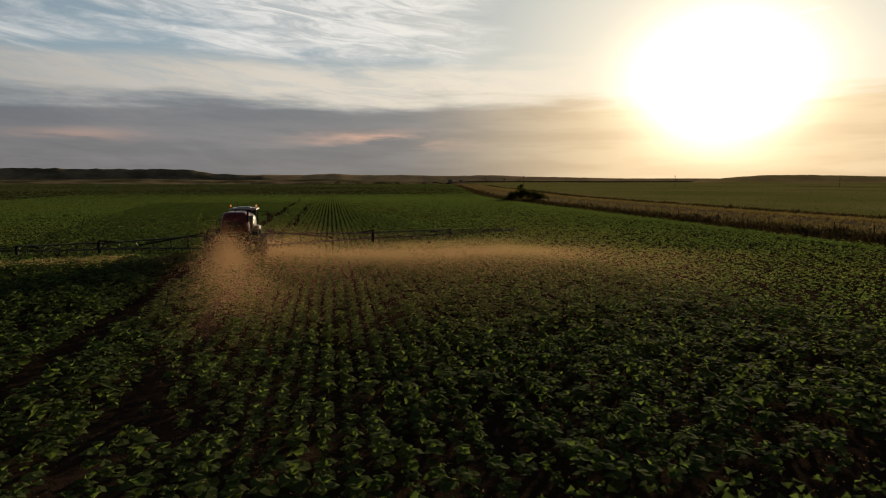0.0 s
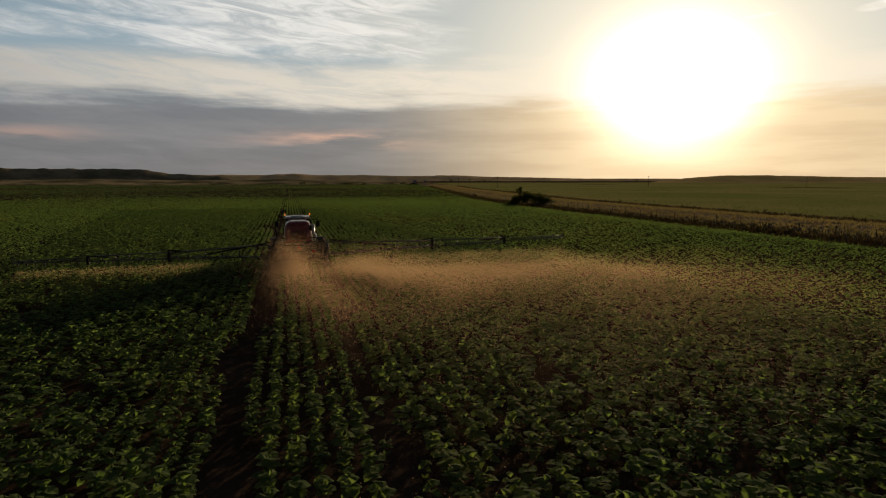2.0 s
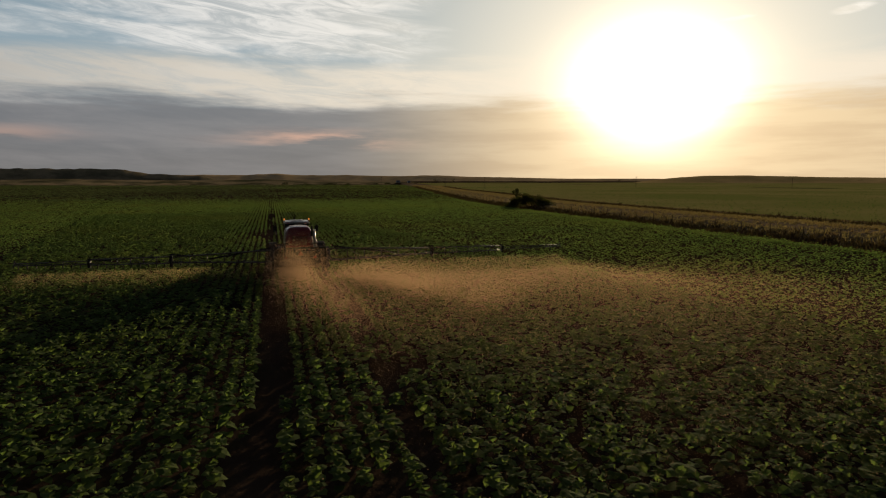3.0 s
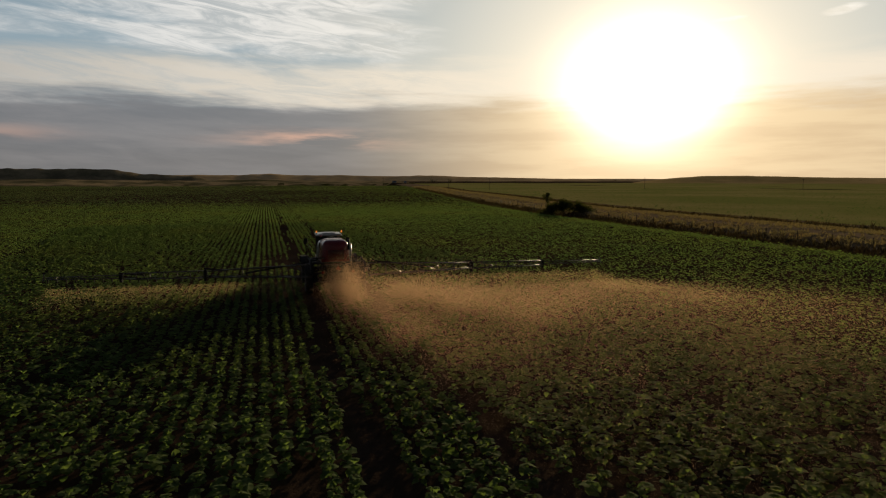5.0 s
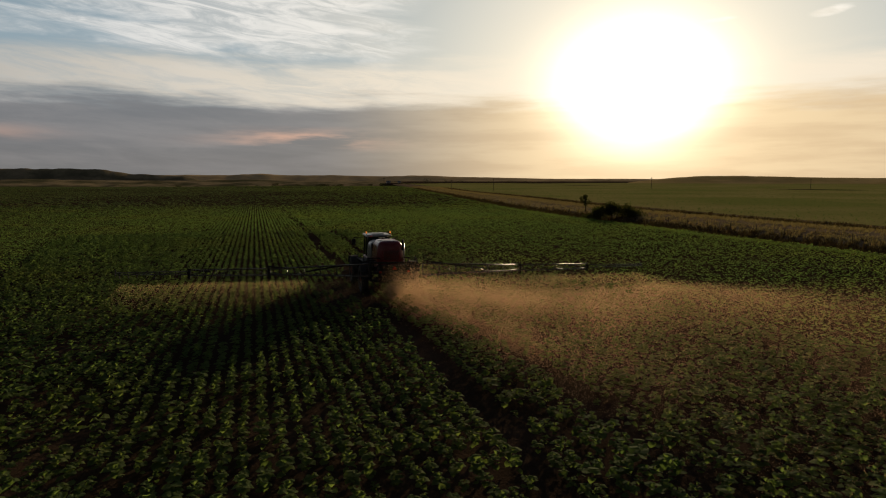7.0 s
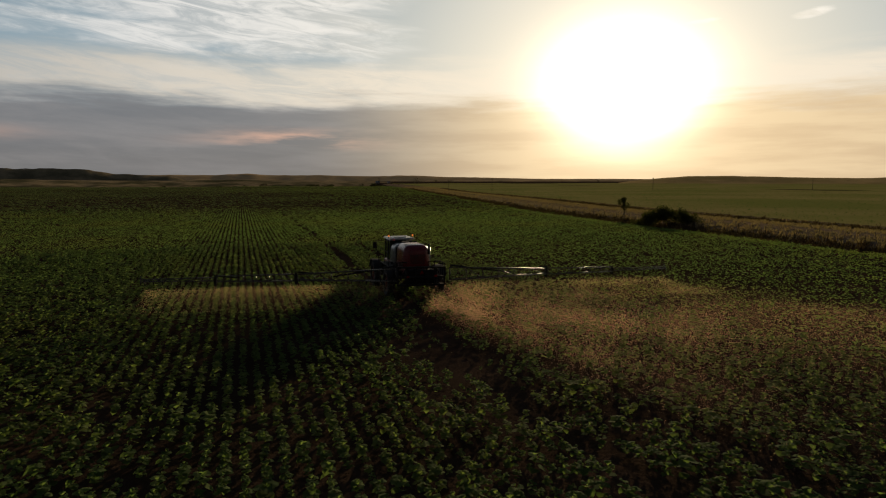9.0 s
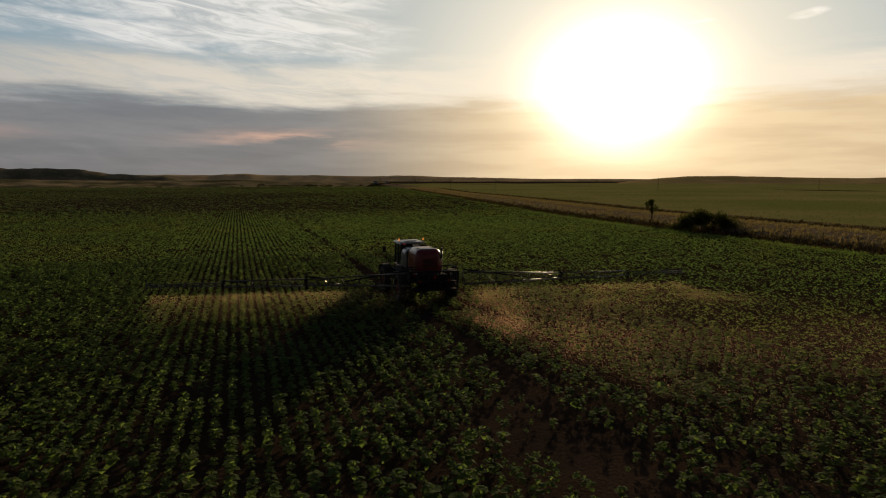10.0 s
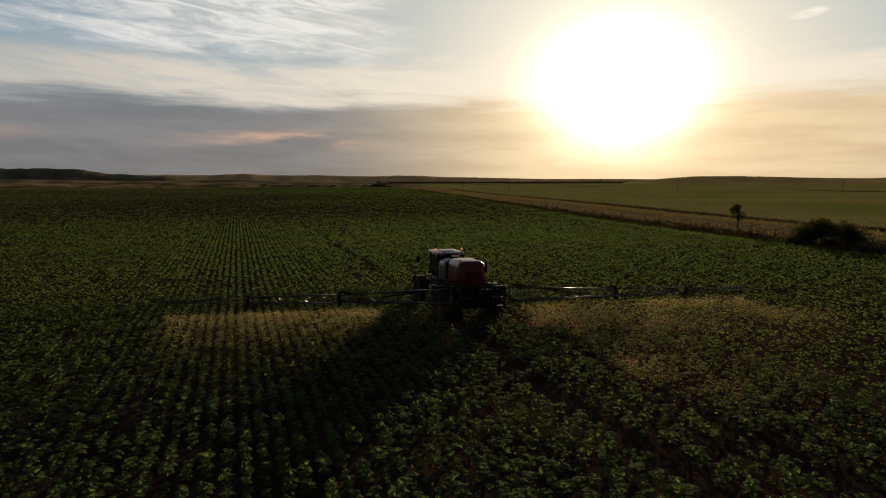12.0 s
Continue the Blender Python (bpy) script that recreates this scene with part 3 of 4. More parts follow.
def make_far():
    """Trees and sheds on the skyline."""
    rng = np.random.default_rng(31)
    for az, d, tall, wide in ((15.2, 1350, 11, 17), (16.9, 1400, 9, 9), (18.3, 1450, 7, 12), (21.0, 1450, 6, 14), (22.6, 1500, 6.5, 18), (24.2, 1500, 6, 16), (31.5, 2400, 12, 16), (50.6, 1500, 7, 8),
                             (-3.5, 1300, 8, 14), (-0.8, 1400, 7, 12), (1.8, 1350, 7, 10), (5.5, 1400, 8, 16), (9.0, 1450, 7, 14)):
        x, y = d * math.sin(radians(az)), 100 + d * math.cos(radians(az))
        make_tree(x, y, tall, wide, int(d + az * 10), "distant dark tree standing out on the hazy skyline", 500, 0.8, "trees on the skyline")
    for az, d, w, h in ((9.5, 1500, 7, 3), (11.6, 1480, 9, 3.2), (12.6, 1500, 6, 2.8)):
        x, y = d * math.sin(radians(az)), 100 + d * math.cos(radians(az))
        top = tagged(new("farm_shed"), "small pale farm shed far off below the hills", "shed", "sheds on the skyline")
        top.location = (x, y, ground_at(x, y))
        part("wall", box(-w / 2, w / 2, -4, 4, -0.3, h, 0.05, 1), WHITE, top)
        bm = bmesh.new()
        c = [bm.verts.new(p) for p in ((-w / 2 - 0.4, -4.4, h), (w / 2 + 0.4, -4.4, h), (w / 2 + 0.4, 4.4, h), (-w / 2 - 0.4, 4.4, h), (-w / 2 - 0.4, 0, h + 2), (w / 2 + 0.4, 0, h + 2))]
        for f in ((0, 1, 5, 4), (2, 3, 4, 5), (0, 4, 3), (1, 2, 5), (3, 2, 1, 0)):
            bm.faces.new([c[i] for i in f])
        part("roof", bm, STEEL, top)


make_far()


# ---------------------------------------------------------------- sprayer
def tyre_mesh(radius, width):
    """A lugged tyre about the x axis."""
    bm = bmesh.new()
    profile = [(0.62, -0.5), (0.9, -0.5), (0.97, -0.36), (1.0, -0.12), (1.0, 0.12), (0.97, 0.36), (0.9, 0.5), (0.62, 0.5)]
    rings = 36
    grid = [[bm.verts.new((w * width, r * radius * math.cos(2 * math.pi * i / rings), r * radius * math.sin(2 * math.pi * i / rings))) for r, w in profile] for i in range(rings)]
    for i in range(rings):
        a, b = grid[i], grid[(i + 1) % rings]
        for j in range(len(profile)):
            k = (j + 1) % len(profile)
            bm.faces.new((a[j], b[j], b[k], a[k]))
    for i in range(22):
        for s in (-1, 1):
            a = 2 * math.pi * (i + (0.25 if s > 0 else -0.25)) / 22
            lug = box(0.02 if s > 0 else -width * 0.5, width * 0.5 if s > 0 else -0.02, -0.035, 0.035, radius * 0.96, radius * 1.03, 0)
            lug.transform(Matrix.Rotation(a, 4, "X") @ Matrix.Rotation(s * radians(28), 4, "Z"))
            merged(bm, lug)
    bmesh.ops.recalc_face_normals(bm, faces=bm.faces[:])
    return bm


def rim_mesh(radius, width):
    bm = bmesh.new()
    bmesh.ops.create_cone(bm, cap_ends=True, segments=28, radius1=radius * 0.63, radius2=radius * 0.63, depth=width * 0.5)
    bmesh.ops.create_cone(bm, cap_ends=True, segments=16, radius1=radius * 0.26, radius2=radius * 0.2, depth=width * 0.95)
    bm.transform(Matrix.Rotation(radians(90), 4, "Y"))
    for i in range(8):
        a = i * math.pi / 4
        bar((width * 0.27, radius * 0.4 * math.cos(a), radius * 0.4 * math.sin(a)), (width * 0.34, radius * 0.4 * math.cos(a), radius * 0.4 * math.sin(a)), 0.04, 6, bm)
    return bm


def make_wheels(top):
    wheels = []
    tyre = rim = None
    for x in (-1.75, 1.75):
        for y in (0.75, -3.6):
            if tyre is None:
                w = part("wheel", tyre_mesh(0.95, 0.46), RUBBER, top, "black lugged tyre", True)
                tyre = w.data
                r = part("rim", rim_mesh(0.95, 0.46), RED, w, "dusty red rim")
                rim = r.data
            else:
                w = new("wheel", tyre)
                w.parent = top
                tagged(w, "black lugged tyre")
                r = new("rim", rim)
                r.parent = w
                tagged(r, "dusty red rim")
            w.location = (x, y, 0.95)
            wheels.append(w)
            s = 1 if x > 0 else -1
            bm = box(s * 1.28 - 0.12, s * 1.28 + 0.12, y - 0.16, y + 0.16, 0.85, 1.75, 0.04)
            box(min(0, s * 1.4), max(0, s * 1.4), y - 0.13, y + 0.13, 1.45, 1.72, 0.03, 2, bm)
            bar((s * 1.3, y, 0.95), (s * 1.55, y, 0.95), 0.16, 12, bm)
            part("wheel_leg", bm, BLACK, top)
            bm = bmesh.new()
            for i in range(10):
                a0, a1 = radians(25 + i * 13), radians(25 + (i + 1) * 13)
                q = [(s * 1.75 - 0.3, y + 1.08 * math.cos(a0), 0.95 + 1.08 * math.sin(a0)), (s * 1.75 + 0.3, y + 1.08 * math.cos(a0), 0.95 + 1.08 * math.sin(a0)),
                     (s * 1.75 + 0.3, y + 1.08 * math.cos(a1), 0.95 + 1.08 * math.sin(a1)), (s * 1.75 - 0.3, y + 1.08 * math.cos(a1), 0.95 + 1.08 * math.sin(a1))]
                bm.faces.new([bm.verts.new(p) for p in q])
            bmesh.ops.remove_doubles(bm, verts=bm.verts[:], dist=0.001)
            bmesh.ops.solidify(bm, geom=bm.faces[:], thickness=0.03)
            part("fender", bm, RUBBER, top)
    return wheels


def rails(points, posts, r=0.022):
    """A hand rail through points, with posts down to given heights."""
    bm = None
    for a, b in zip(points[:-1], points[1:]):
        bm = bar(a, b, r, 6, bm)
    for (x, y, z), z0 in posts:
        bm = bar((x, y, z0), (x, y, z), r, 6, bm)
    return bm


BOOM = {}


def make_arm(top, s):
    """One folding boom arm in three sections, to x = 17.5 m."""
    Y = -5.6
    lift = 0.25
    reach = 1.08 if s > 0 else 0.96

    def at(x, level):
        u = (x - 1.8) / 15.7
        if x < 8.4:
            z = 2.02 - 0.05 * (x - 1.8) if level else 1.22 + 0.02 * (x - 1.8)
        elif x < 13.3:
            z = 1.72 - 0.02 * (x - 8.4) if level else 1.30
        else:
            z = 1.55 - 0.02 * (x - 13.3) if level else 1.34
        return (s * x * reach, Y, z + lift * u + 0.12)

    spans = ((1.8, 8.3, 6, 0.048), (8.5, 13.2, 6, 0.04), (13.4, 17.5, 6, 0.03))
    arm = None
    for k, (x0, x1, bays, r) in enumerate(spans):
        bm = bar(at(x0, 1), at(x1, 1), r, 8)
        bar(at(x0, 0), at(x1, 0), r * 0.9, 8, bm)
        back = [(p[0], p[1] - 0.4 + 0.1 * k, p[2] + 0.03) for p in (at(x0, 0), at(x1, 0))]
        bar(back[0], back[1], r * 0.8, 6, bm)
        for i in range(bays + 1):
            x = x0 + (x1 - x0) * i / bays
            bar(at(x, 0), at(x, 1), r * 0.7, 6, bm)
            lo = at(x, 0)
            bar((lo[0], lo[1] - 0.4 + 0.1 * k, lo[2] + 0.03), at(x, 1), r * 0.4, 5, bm)
            bar(lo, (lo[0], lo[1] - 0.4 + 0.1 * k, lo[2] + 0.03), r * 0.55, 5, bm)
            if i < bays:
                xn = x0 + (x1 - x0) * (i + 1) / bays
                bar(at(x, 1 if i % 2 else 0), at(xn, 0 if i % 2 else 1), r * 0.4, 6, bm)
        if arm is None:
            arm = BOOM[s] = part("boom_arm", bm, STEEL, top, "long folding lattice boom of dull steel", True)
        else:
            part("boom_section", bm, STEEL, arm, "", True)
    for x, z0, z1 in ((8.4, 1.2, 1.92), (13.3, 1.24, 1.72)):
        u = lift * (x - 1.8) / 15.7
        bm = box(s * x * reach - 0.08, s * x * reach + 0.08, Y - 0.14, Y + 0.1, z0 + u, z1 + u, 0.03)
        bar((s * x * reach, Y, z1 + u), (s * x * reach, Y, z1 + u + 0.1), 0.03, 6, bm)
        bar((s * (x - 1.3) * reach, Y + 0.05, z1 + u - 0.1), (s * (x + 0.1) * reach, Y + 0.05, z1 + u + 0.06), 0.05, 8, bm)
        part("fold_hinge", bm, BLACK, arm)
    lo, hi = at(1.9, 1), at(6.0, 1)
    part("lift_cylinder", bar((lo[0], Y + 0.12, lo[2] + 0.15), (hi[0], Y + 0.12, hi[2] - 0.3), 0.05, 8), BLACK, arm, "black hydraulic cylinder")
    pts = [at(1.9 + i * 0.78, 0) for i in range(21)]
    bm = bmesh.new()
    last = None
    for i, p in enumerate(pts):
        z = p[2] + 0.08 + (-0.05 if i % 2 else 0.04)
        ring = [bm.verts.new((p[0], Y - 0.12 + 0.022 * math.cos(k * 1.2566), z + 0.022 * math.sin(k * 1.2566))) for k in range(5)]
        for k in range(5) if last else ():
            bm.faces.new((last[k], last[k - 4], ring[k - 4], ring[k]))
        last = ring
    bmesh.ops.recalc_face_normals(bm, faces=bm.faces)
    part("spray_hose", bm, RUBBER, arm)
    shape = None
    for i in range(31):
        x = 2.3 + i * 0.5
        p = at(min(x, 17.4), 0)
        if shape is None:
            bm = box(-0.03, 0.03, -0.03, 0.03, -0.16, 0.0, 0)
            bar((0, 0, -0.16), (0, 0, -0.24), 0.03, 6, bm, 0.012)
            noz = part("nozzle", bm, BLACK, arm)
            shape = noz.data
        else:
            noz = new("nozzle", shape)
            noz.parent = arm
        noz.location = (p[0], Y - 0.05, p[2])
    tip = at(17.5, 0)
    part("tip_guard", bar((tip[0], Y - 0.25, tip[2] - 0.1), (tip[0] + s * 0.05, Y + 0.2, tip[2] + 0.3), 0.03, 6), STEEL, arm)


def make_sprayer():
    top = tagged(new("crop_sprayer"), "red self-propelled crop sprayer with wide booms driving through crop", "sprayer")
    # cab
    cab = part("cab", hump(-0.84, 0.84, -0.22, 1.5, 1.98, 3.52, 0.13, 3, 0.95), GLASS, top, "dark tinted cab glass")
    for x in (-0.84, 0.84):
        for y in (-0.2, 0.55, 1.47):
            part("pillar", bar((x, y, 2.0), (x * 0.95, y * 0.97, 3.5), 0.05, 6), BLACK, cab)
    part("cab_floor", box(-0.92, 0.92, -0.3, 1.55, 1.72, 1.99, 0.05), RED, cab, "red lower cab panel")
    roof = part("roof", hump(-0.96, 0.96, -0.5, 1.66, 3.52, 3.65, 0.05, 3, 0.93), WHITE, top, "pale cab roof", True)
    part("roof_vent", hump(-0.5, 0.5, 0.0, 0.9, 3.64, 3.72, 0.03, 2, 0.85), WHITE, roof)
    for x in (-0.9, 0.9):
        b = part("beacon", bar((x, -0.05, 3.6), (x, -0.05, 3.74), 0.03, 8), BLACK, top, "amber warning beacon")
        part("lens", bar((x, -0.05, 3.74), (x, -0.05, 3.88), 0.055, 10, None, 0.045), AMBER, b, "amber lens")
        m = part("mirror_arm", rails([(x, 1.5, 3.3), (x * 1.75, 1.75, 3.3), (x * 1.75, 1.75, 2.9)], []), BLACK, top)
        part("mirror", box(x * 1.75 - 0.14, x * 1.75 + 0.14, 1.72, 1.79, 2.75, 3.2, 0.02), BLACK, m)
        part("work_light", box(x * 0.7 - 0.1, x * 0.7 + 0.1, -0.5, -0.4, 3.48, 3.6, 0.02), CHROME, top)
    # tank and hood
    tank = part("tank", hump(-1.04, 1.04, -2.15, -0.42, 1.78, 3.36, 0.44, 7, 0.88), WHITE_SHADED, top, "rounded white spray tank, greyed for shade", True)
    part("tank_lid", bar((0, -1.4, 3.40), (0, -1.4, 3.52), 0.26, 16), BLACK, tank)
    part("tank_strap", box(-1.1, 1.1, -1.62, -1.54, 1.75, 2.1, 0.01, 1), BLACK, tank)
    hood = part("hood", hump(-1.0, 0.98, -4.72, -2.25, 1.85, 3.56, 0.42, 7, 0.86), RED, top, "glossy dark red engine hood", True)
    bm = None
    for i in range(9):
        bm = box(-0.52, 0.52, -4.71, -4.62, 2.32 + i * 0.07, 2.35 + i * 0.07, 0.008, 1, bm)
    part("grille", bm, BLACK, hood, "dark slatted rear grille")
    # solid black box added as the shade in the open gap
    part("gap_shade", box(-0.9, 0.9, -2.3, -2.08, 1.9, 3.2, 0.03), BLACK, top, "black filler standing in for shade between hood and tank")
    part("hood_trim", box(-0.72, 0.72, -3.9, -3.86, 3.545, 3.575, 0.008, 1), BLACK, hood)
    for x in (-0.55, 0.55):
        part("antenna", bar((x, 0.9, 3.6), (x, 0.9, 4.05), 0.012, 5), BLACK, roof)
    for z in (1.25, 1.6):
        part("plumbing_pipe", bar((-1.2, -5.45, z), (1.2, -5.45, z), 0.045, 8), BLACK, top)
    part("exhaust", bar((0.84, -4.55, 2.9), (0.84, -4.55, 3.62), 0.07, 10), BLACK, top, "black exhaust stack", True)
    part("air_cleaner", bar((0.95, -3.9, 2.0), (0.95, -3.9, 3.3), 0.17, 14), WHITE_SHADED, top, "pale upright air cleaner", True)
    part("rinse_tank", hump(0.9, 1.35, -2.4, -1.1, 1.7, 2.5, 0.14, 4, 0.9), WHITE_SHADED, top, "small white rinse tank, greyed for shade", True)
    # frame
    bm = box(-0.62, -0.42, -5.4, 1.7, 1.42, 1.75, 0.02)
    box(0.42, 0.62, -5.4, 1.7, 1.42, 1.75, 0.02, 2, bm)
    for y in (-5.2, -3.6, -1.5, 0.75):
        box(-0.5, 0.5, y - 0.1, y + 0.1, 1.45, 1.72, 0.02, 2, bm)
    part("chassis", bm, BLACK, top)
    part("belly_tank", hump(-0.6, 0.6, -2.9, -0.6, 1.05, 1.45, 0.1, 3, 1.05), BLACK, top)
    part("engine_base", box(-0.85, 0.85, -4.7, -2.6, 1.5, 1.97, 0.05), RED, top, "dark red engine side panels")
    part("platform", box(-1.55, -0.9, -2.6, 0.2, 1.86, 1.93, 0.01, 1), BLACK, top, "grated side platform")
    part("platform_rail", rails([(-1.52, -2.5, 2.9), (-1.52, 0.15, 2.9), (-1.52, 0.15, 1.9)], [((-1.52, -2.5, 2.9), 1.9), ((-1.52, -1.2, 2.9), 1.9)]), BLACK, top)
    bm = rails([(-1.62, 0.35, 0.7), (-1.62, 0.35, 2.95)], [])
    bar((-1.62, 0.85, 0.7), (-1.62, 0.85, 2.95), 0.022, 6, bm)
    for i in range(5):
        bar((-1.62, 0.35, 0.75 + i * 0.27), (-1.62, 0.85, 0.75 + i * 0.27), 0.025, 6, bm)
    part("ladder", bm, BLACK, top, "black boarding ladder with handrails")
    # rear rails beside the hood
    for s in (-1, 1):
        bm = rails([(s * 0.75, -4.6, 2.42), (s * 1.65, -4.6, 2.42), (s * 1.65, -5.4, 2.38), (s * 1.2, -5.4, 2.38)],
                   [((s * 0.75, -4.6, 2.42), 1.6), ((s * 1.2, -4.6, 2.42), 1.5), ((s * 1.65, -4.6, 2.42), 1.5), ((s * 1.65, -5.0, 2.4), 1.45), ((s * 1.65, -5.4, 2.38), 1.4)], 0.035)
        bar((s * 0.75, -4.6, 2.05), (s * 1.65, -4.6, 2.05), 0.03, 6, bm)
        bar((s * 1.65, -4.6, 2.05), (s * 1.65, -5.4, 2.0), 0.03, 6, bm)
        part("rear_rail", bm, BLACK, top, "black tubular rear guard rail", True)
        part("lift_link", bar((s * 0.6, -4.8, 1.7), (s * 0.75, -5.5, 1.35), 0.06, 8), BLACK, top)
        part("lift_ram", bar((s * 0.35, -4.8, 1.5), (s * 0.45, -5.5, 2.1), 0.05, 8), CHROME, top)
        part("tail_light", box(s * 0.95 - 0.09, s * 0.95 + 0.09, -5.77, -5.71, 1.55, 1.68, 0.02), TAIL, top, "red tail light")
    bm = None
    for z in (1.05, 1.55, 2.2):
        bm = box(-1.62, 1.62, -5.70, -5.53, z - 0.06, z + 0.06, 0.015, 1, bm)
    for x in (-1.59, -1.0, -0.35, 0.35, 1.0, 1.59):
        box(x - 0.05, x + 0.05, -5.68, -5.55, 1.0, 2.25, 0.01, 1, bm)
    for s in (-1, 1):
        bar((s * 0.35, -5.61, 1.05), (s * 1.0, -5.61, 2.2), 0.035, 6, bm)
        bar((s * 1.0, -5.61, 2.2), (s * 1.59, -5.61, 1.1), 0.035, 6, bm)
    BOOM[0] = part("boom_frame", bm, BLACK, top, "black welded boom carrier frame")
    part("pump_box", box(-0.95, 0.95, -5.35, -4.72, 0.95, 1.98, 0.06), BLACK, top, "dark plumbing and pump housing")
    part("step_bumper", box(-1.3, 1.3, -5.3, -5.0, 0.9, 1.15, 0.03), BLACK, top)
    part("warning_triangle", triangle(), TAIL, top, "red slow-vehicle triangle")
    for i in range(5):
        x = -0.8 + i * 0.4
        part("valve", bar((x, -5.78, 1.15), (x, -5.78, 1.42), 0.04, 8), BLACK, top)
    make_arm(top, -1)
    make_arm(top, 1)
    return top, make_wheels(top)


def triangle():
    bm = bmesh.new()
    r = 0.19
    front = [bm.verts.new((r * math.sin(a), -5.76, 1.85 + r * math.cos(a))) for a in (0, 2.094, 4.189)]
    bm.faces.new(front)
    bmesh.ops.solidify(bm, geom=bm.faces[:], thickness=0.02)
    return bm


SPRAYER, WHEELS = make_sprayer()


# ---------------------------------------------------------------- spray and dust
def grains(name, spots, size, mat, label, category):
    """A cloud of very fine flakes, in the sprayer's space; the coarse ones settle first, so that the oldest are finest."""
    m = len(spots)
    fine = size * np.clip((48 + spots[:, 1]) / 42, 0.36, 1.0)
    d = RNG.normal(0, 1, (m, 3, 3)) * fine[:, None, None]
    v = (spots[:, None, :] + d).reshape(-1, 3)
    v[:, 2] = np.maximum(v[:, 2], 0.03)
    ob = mesh_object(name, v, np.arange(3 * m).reshape(-1, 3), mat)
    return tagged(ob, label, category, kind="stuff")


def lumpy(spots, scale, keep, seed):
    """Thins a cloud into wisps and clumps."""
    p = spots * scale + seed * 7.3
    w = np.sin(p[:, 0] * 1.7 + np.sin(p[:, 1] * 1.3 + seed)) + np.sin(p[:, 1] * 1.1 + 2 * np.sin(p[:, 2] * 2.1 + p[:, 0] * 0.6)) + 0.7 * np.sin(p[:, 0] * 3.9 - p[:, 1] * 2.7)
    w = 1 / (1 + np.exp(-2.2 * (w - 0.2)))
    return spots[RNG.random(len(spots)) < keep + (1 - keep) * w]


def fans(side, n, reach, lift, drift, onset=1.3):
    """Drops falling back from the nozzles of one arm."""
    k = RNG.integers(0, 31, n)
    x = (2.4 + k * 0.49) * (1.07 if side > 0 else 0.96)
    back = RNG.gamma(onset, reach / onset, n)
    spread = 0.12 + 0.22 * np.minimum(back, 2)
    z = 1.15 - 0.35 * np.minimum(back, 2.2) + lift * back * RNG.random(n) + RNG.normal(0, 0.12, n) * (0.6 + 0.3 * np.minimum(back, 3))
    z = np.clip(z, 0.25, 3.0)
    x = side * x + RNG.normal(0, 1, n) * spread + drift * back
    return np.stack([x, -5.65 - back, z], -1)


def trail(n, x0, reach, wide, high, drift):
    """Dust thrown up by a wheel, spreading as it falls back."""
    back = RNG.gamma(1.6, reach / 1.6, n)
    w = wide * (0.45 + 0.55 * np.minimum(back / 8, 2.5))
    x = x0 + RNG.normal(0, 1, n) * w + drift * back
    z = np.abs(RNG.normal(0, 1, n)) * high * (0.5 + 0.5 * np.minimum(back / 6, 1)) * np.exp(-back / 40) + 0.15
    return np.stack([x, -4.6 - back, z], -1)


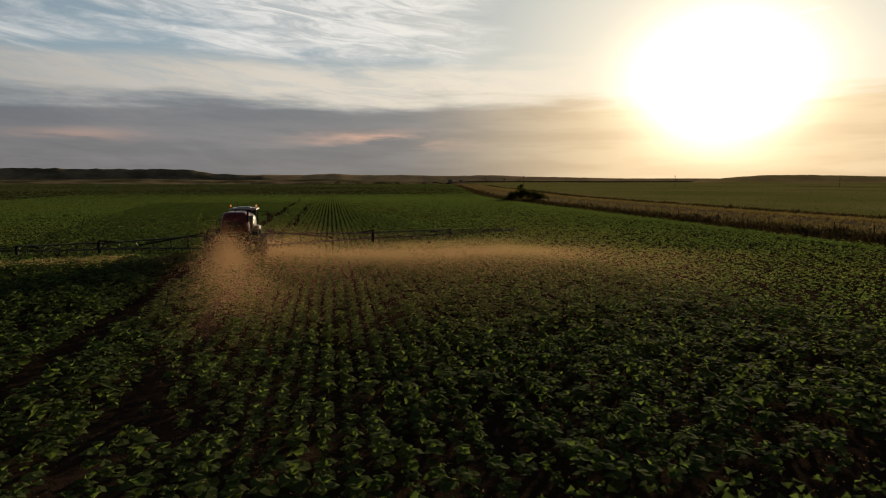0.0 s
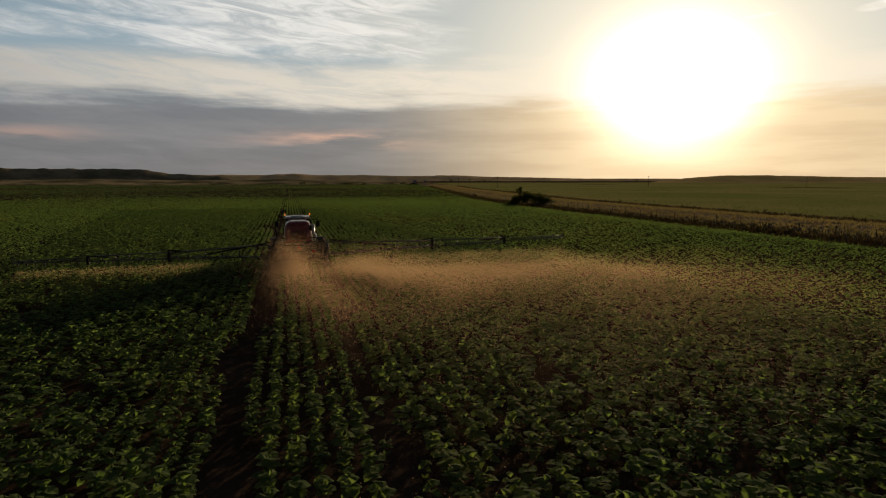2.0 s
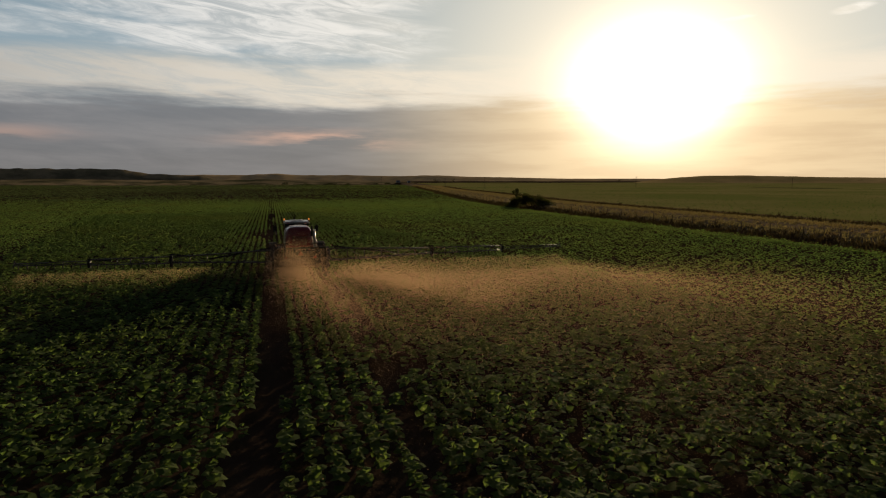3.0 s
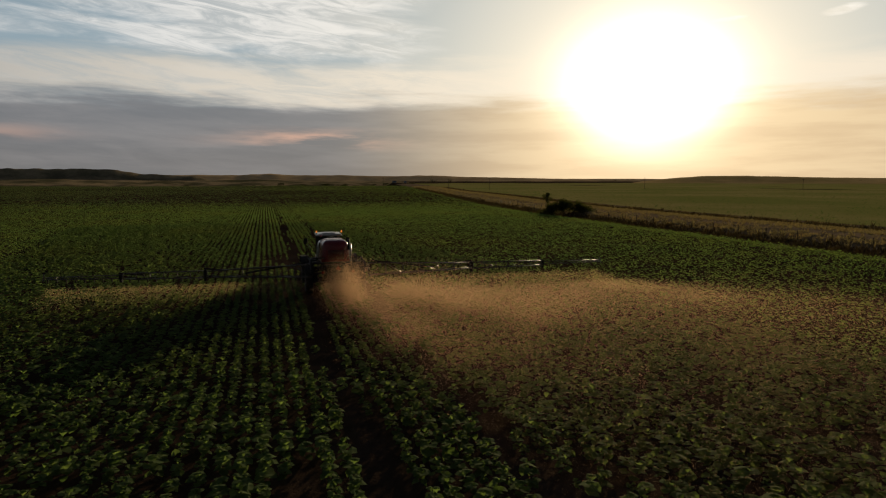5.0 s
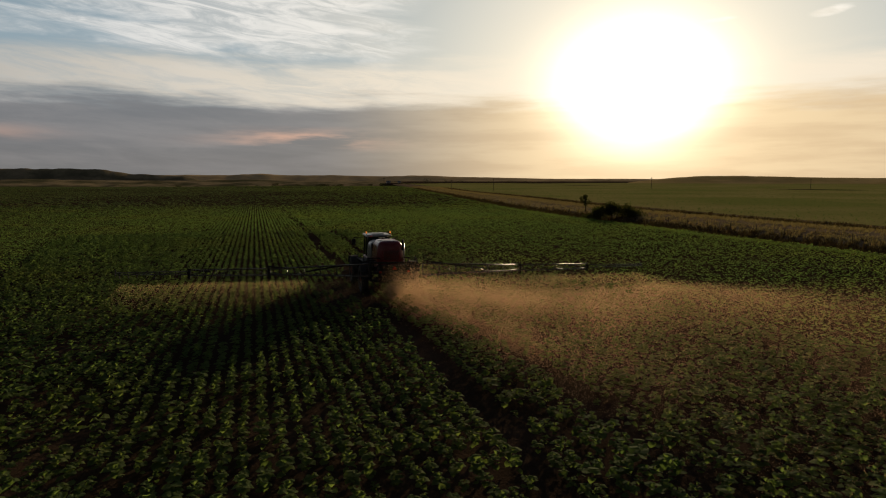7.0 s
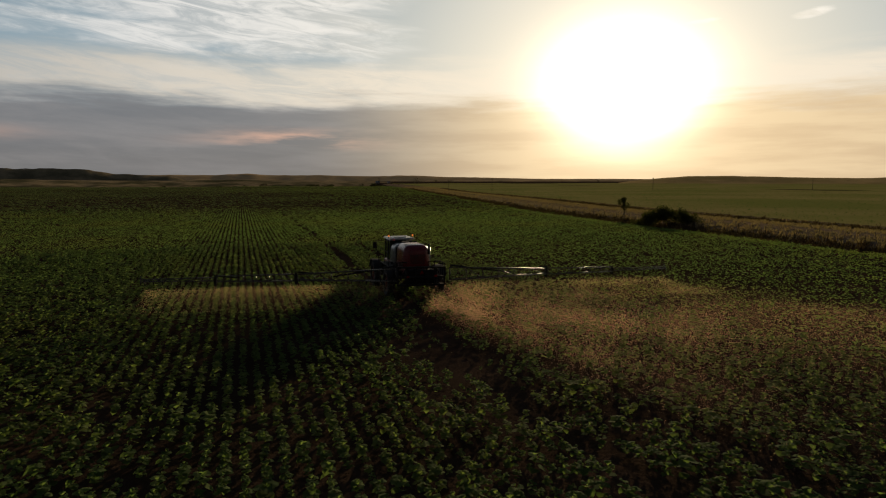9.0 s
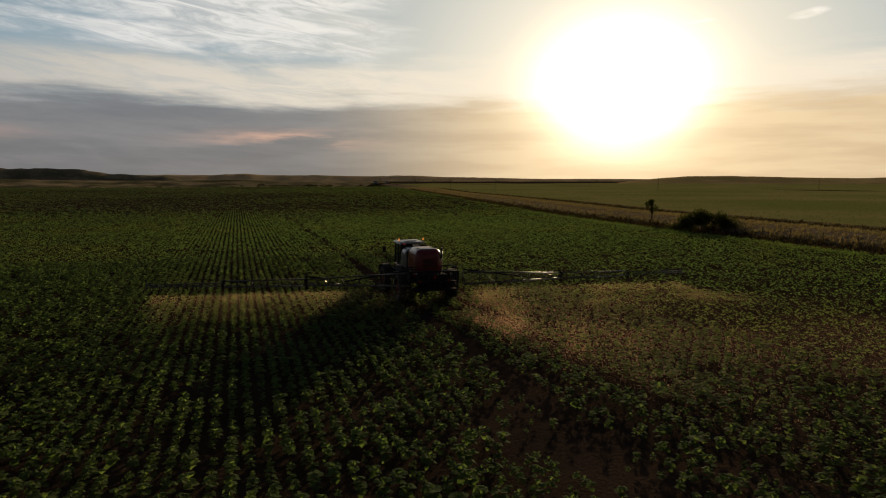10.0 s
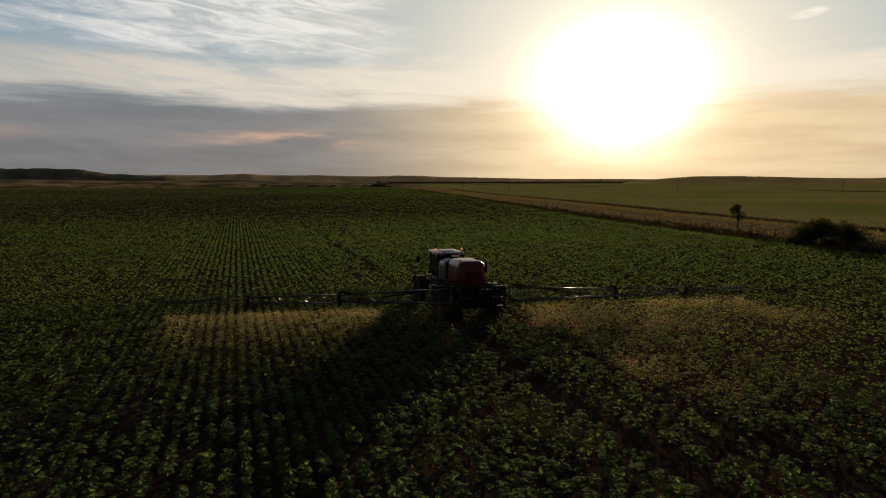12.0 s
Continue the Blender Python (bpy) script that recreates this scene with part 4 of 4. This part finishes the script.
def make_clouds():
    clouds = []
    clouds.append(grains("spray_mist", lumpy(fans(-1, 90000, 1.0, 0.0, 0.02), 0.8, 0.6, 1), 0.0062, MIST, "fine golden spray hanging under the shaded boom", "spray mist"))
    clouds.append(grains("spray_mist", lumpy(fans(1, 210000, 3.4, 0.12, 0.55), 0.45, 0.3, 2), 0.0070, MIST, "fine golden spray drifting back from the sunlit boom", "spray mist"))
    clouds.append(grains("dust_haze", lumpy(fans(1, 520000, 14.0, 0.09, 0.42, 2.0), 0.16, 0.45, 3), 0.0092, DUST, "thin brown dust drifting low over the sprayed crop", "dust"))
    clouds.append(grains("dust_trail", lumpy(trail(340000, -0.8, 9.5, 0.9, 1.25, 0.17), 0.4, 0.25, 4), 0.0118, DUST, "brown dust billowing behind the wheels", "dust"))
    clouds.append(grains("dust_trail", lumpy(trail(80000, 2.0, 7.0, 1.0, 0.75, 0.45), 0.5, 0.25, 5), 0.009, DUST, "thin brown dust rising behind the wheels", "dust"))
    long = trail(270000, 3.0, 14.0, 1.9, 1.25, 0.30)
    long[:, 1] -= 4.0
    clouds.append(grains("dust_trail", lumpy(long, 0.3, 0.15, 6), 0.0118, DUST, "brown dust trailing far behind over the sprayed rows", "dust"))
    m = 420000
    old = np.stack([1 + 27 * RNG.beta(1.6, 1.8, m), -16 - 26 * RNG.beta(1.4, 1.6, m), 0.3 + 2.3 * RNG.beta(1.3, 2.0, m)], -1)
    clouds.append(grains("dust_haze", lumpy(old, 0.12, 0.5, 7), 0.0098, DUST, "faint brown dust still hanging over rows already sprayed", "dust"))
    return clouds


CLOUDS = make_clouds()


# ---------------------------------------------------------------- what moves
def sprayer_y(t):
    return 48.3 + 8.07 * t


def sprayer_x(t):
    return float(np.interp(t, (0, 9, 12), (0.1, -0.15, -0.4)))


def boom_roll(t):
    """How far the hanging boom leans over, right end up, in degrees."""
    return float(np.interp(t, (0, 1, 2, 3, 5, 6, 9, 12), (1.7, 1.6, 1.0, 0.3, -0.3, -1.1, -1.4, -1.7)))


def motions():
    times = [i * 0.5 for i in range(25)]
    rows = [(t, pose(sprayer_x(t), sprayer_y(t), 0, 0.25 * math.sin(t * 2.3), 0.35 * math.sin(t * 1.7 + 1), 0)) for t in times]
    walk(SPRAYER, rows)
    pivot = Matrix.Translation((0, -5.6, 1.6))
    for piece in BOOM.values():
        walk(piece, [(t, pivot @ pose(0, 0, 0, 0, -boom_roll(t), 0) @ pivot.inverted()) for t in times])
    for i, cloud in enumerate(CLOUDS):
        sway = 0.0 if i < 2 else 1.0
        lag = (0.0, 0.0, 0.6, 1.5, 0.0, 1.0, 0.8)[i]
        settle = (0.0, 0.0, 0.34, 0.4, 0.1, 0.5, 0.5)[i]
        lead = (0.0, 0.0, 6.0, 0.0, 0.0, 8.0, 14.0)[i]
        path = []
        for t in times:
            late = max(0.0, t - 5.9) ** 2 / (max(0.0, t - 5.9) + 1.0)
            x = sprayer_x(t) + sway * 0.5 * math.sin(t * 0.9 + i) + 0.3 * lag * late
            y = sprayer_y(t) + sway * 0.7 * math.sin(t * 0.7 + 2 * i) - lag * late + lead * max(0.0, 1 - t / 2.5)
            lean = -boom_roll(t) if i < 2 else 0.0
            path.append((t, pose(x, y, -settle * late, 0, lean, sway * 1.5 * math.sin(t * 0.5 + i))))
        walk(cloud, path)
    for w in WHEELS:
        x, y, z = w.location
        walk(w, [(t, pose(x, y, z, -math.degrees((sprayer_y(t) - sprayer_y(0)) / z))) for t in [i * 0.1 for i in range(121)]])


motions()
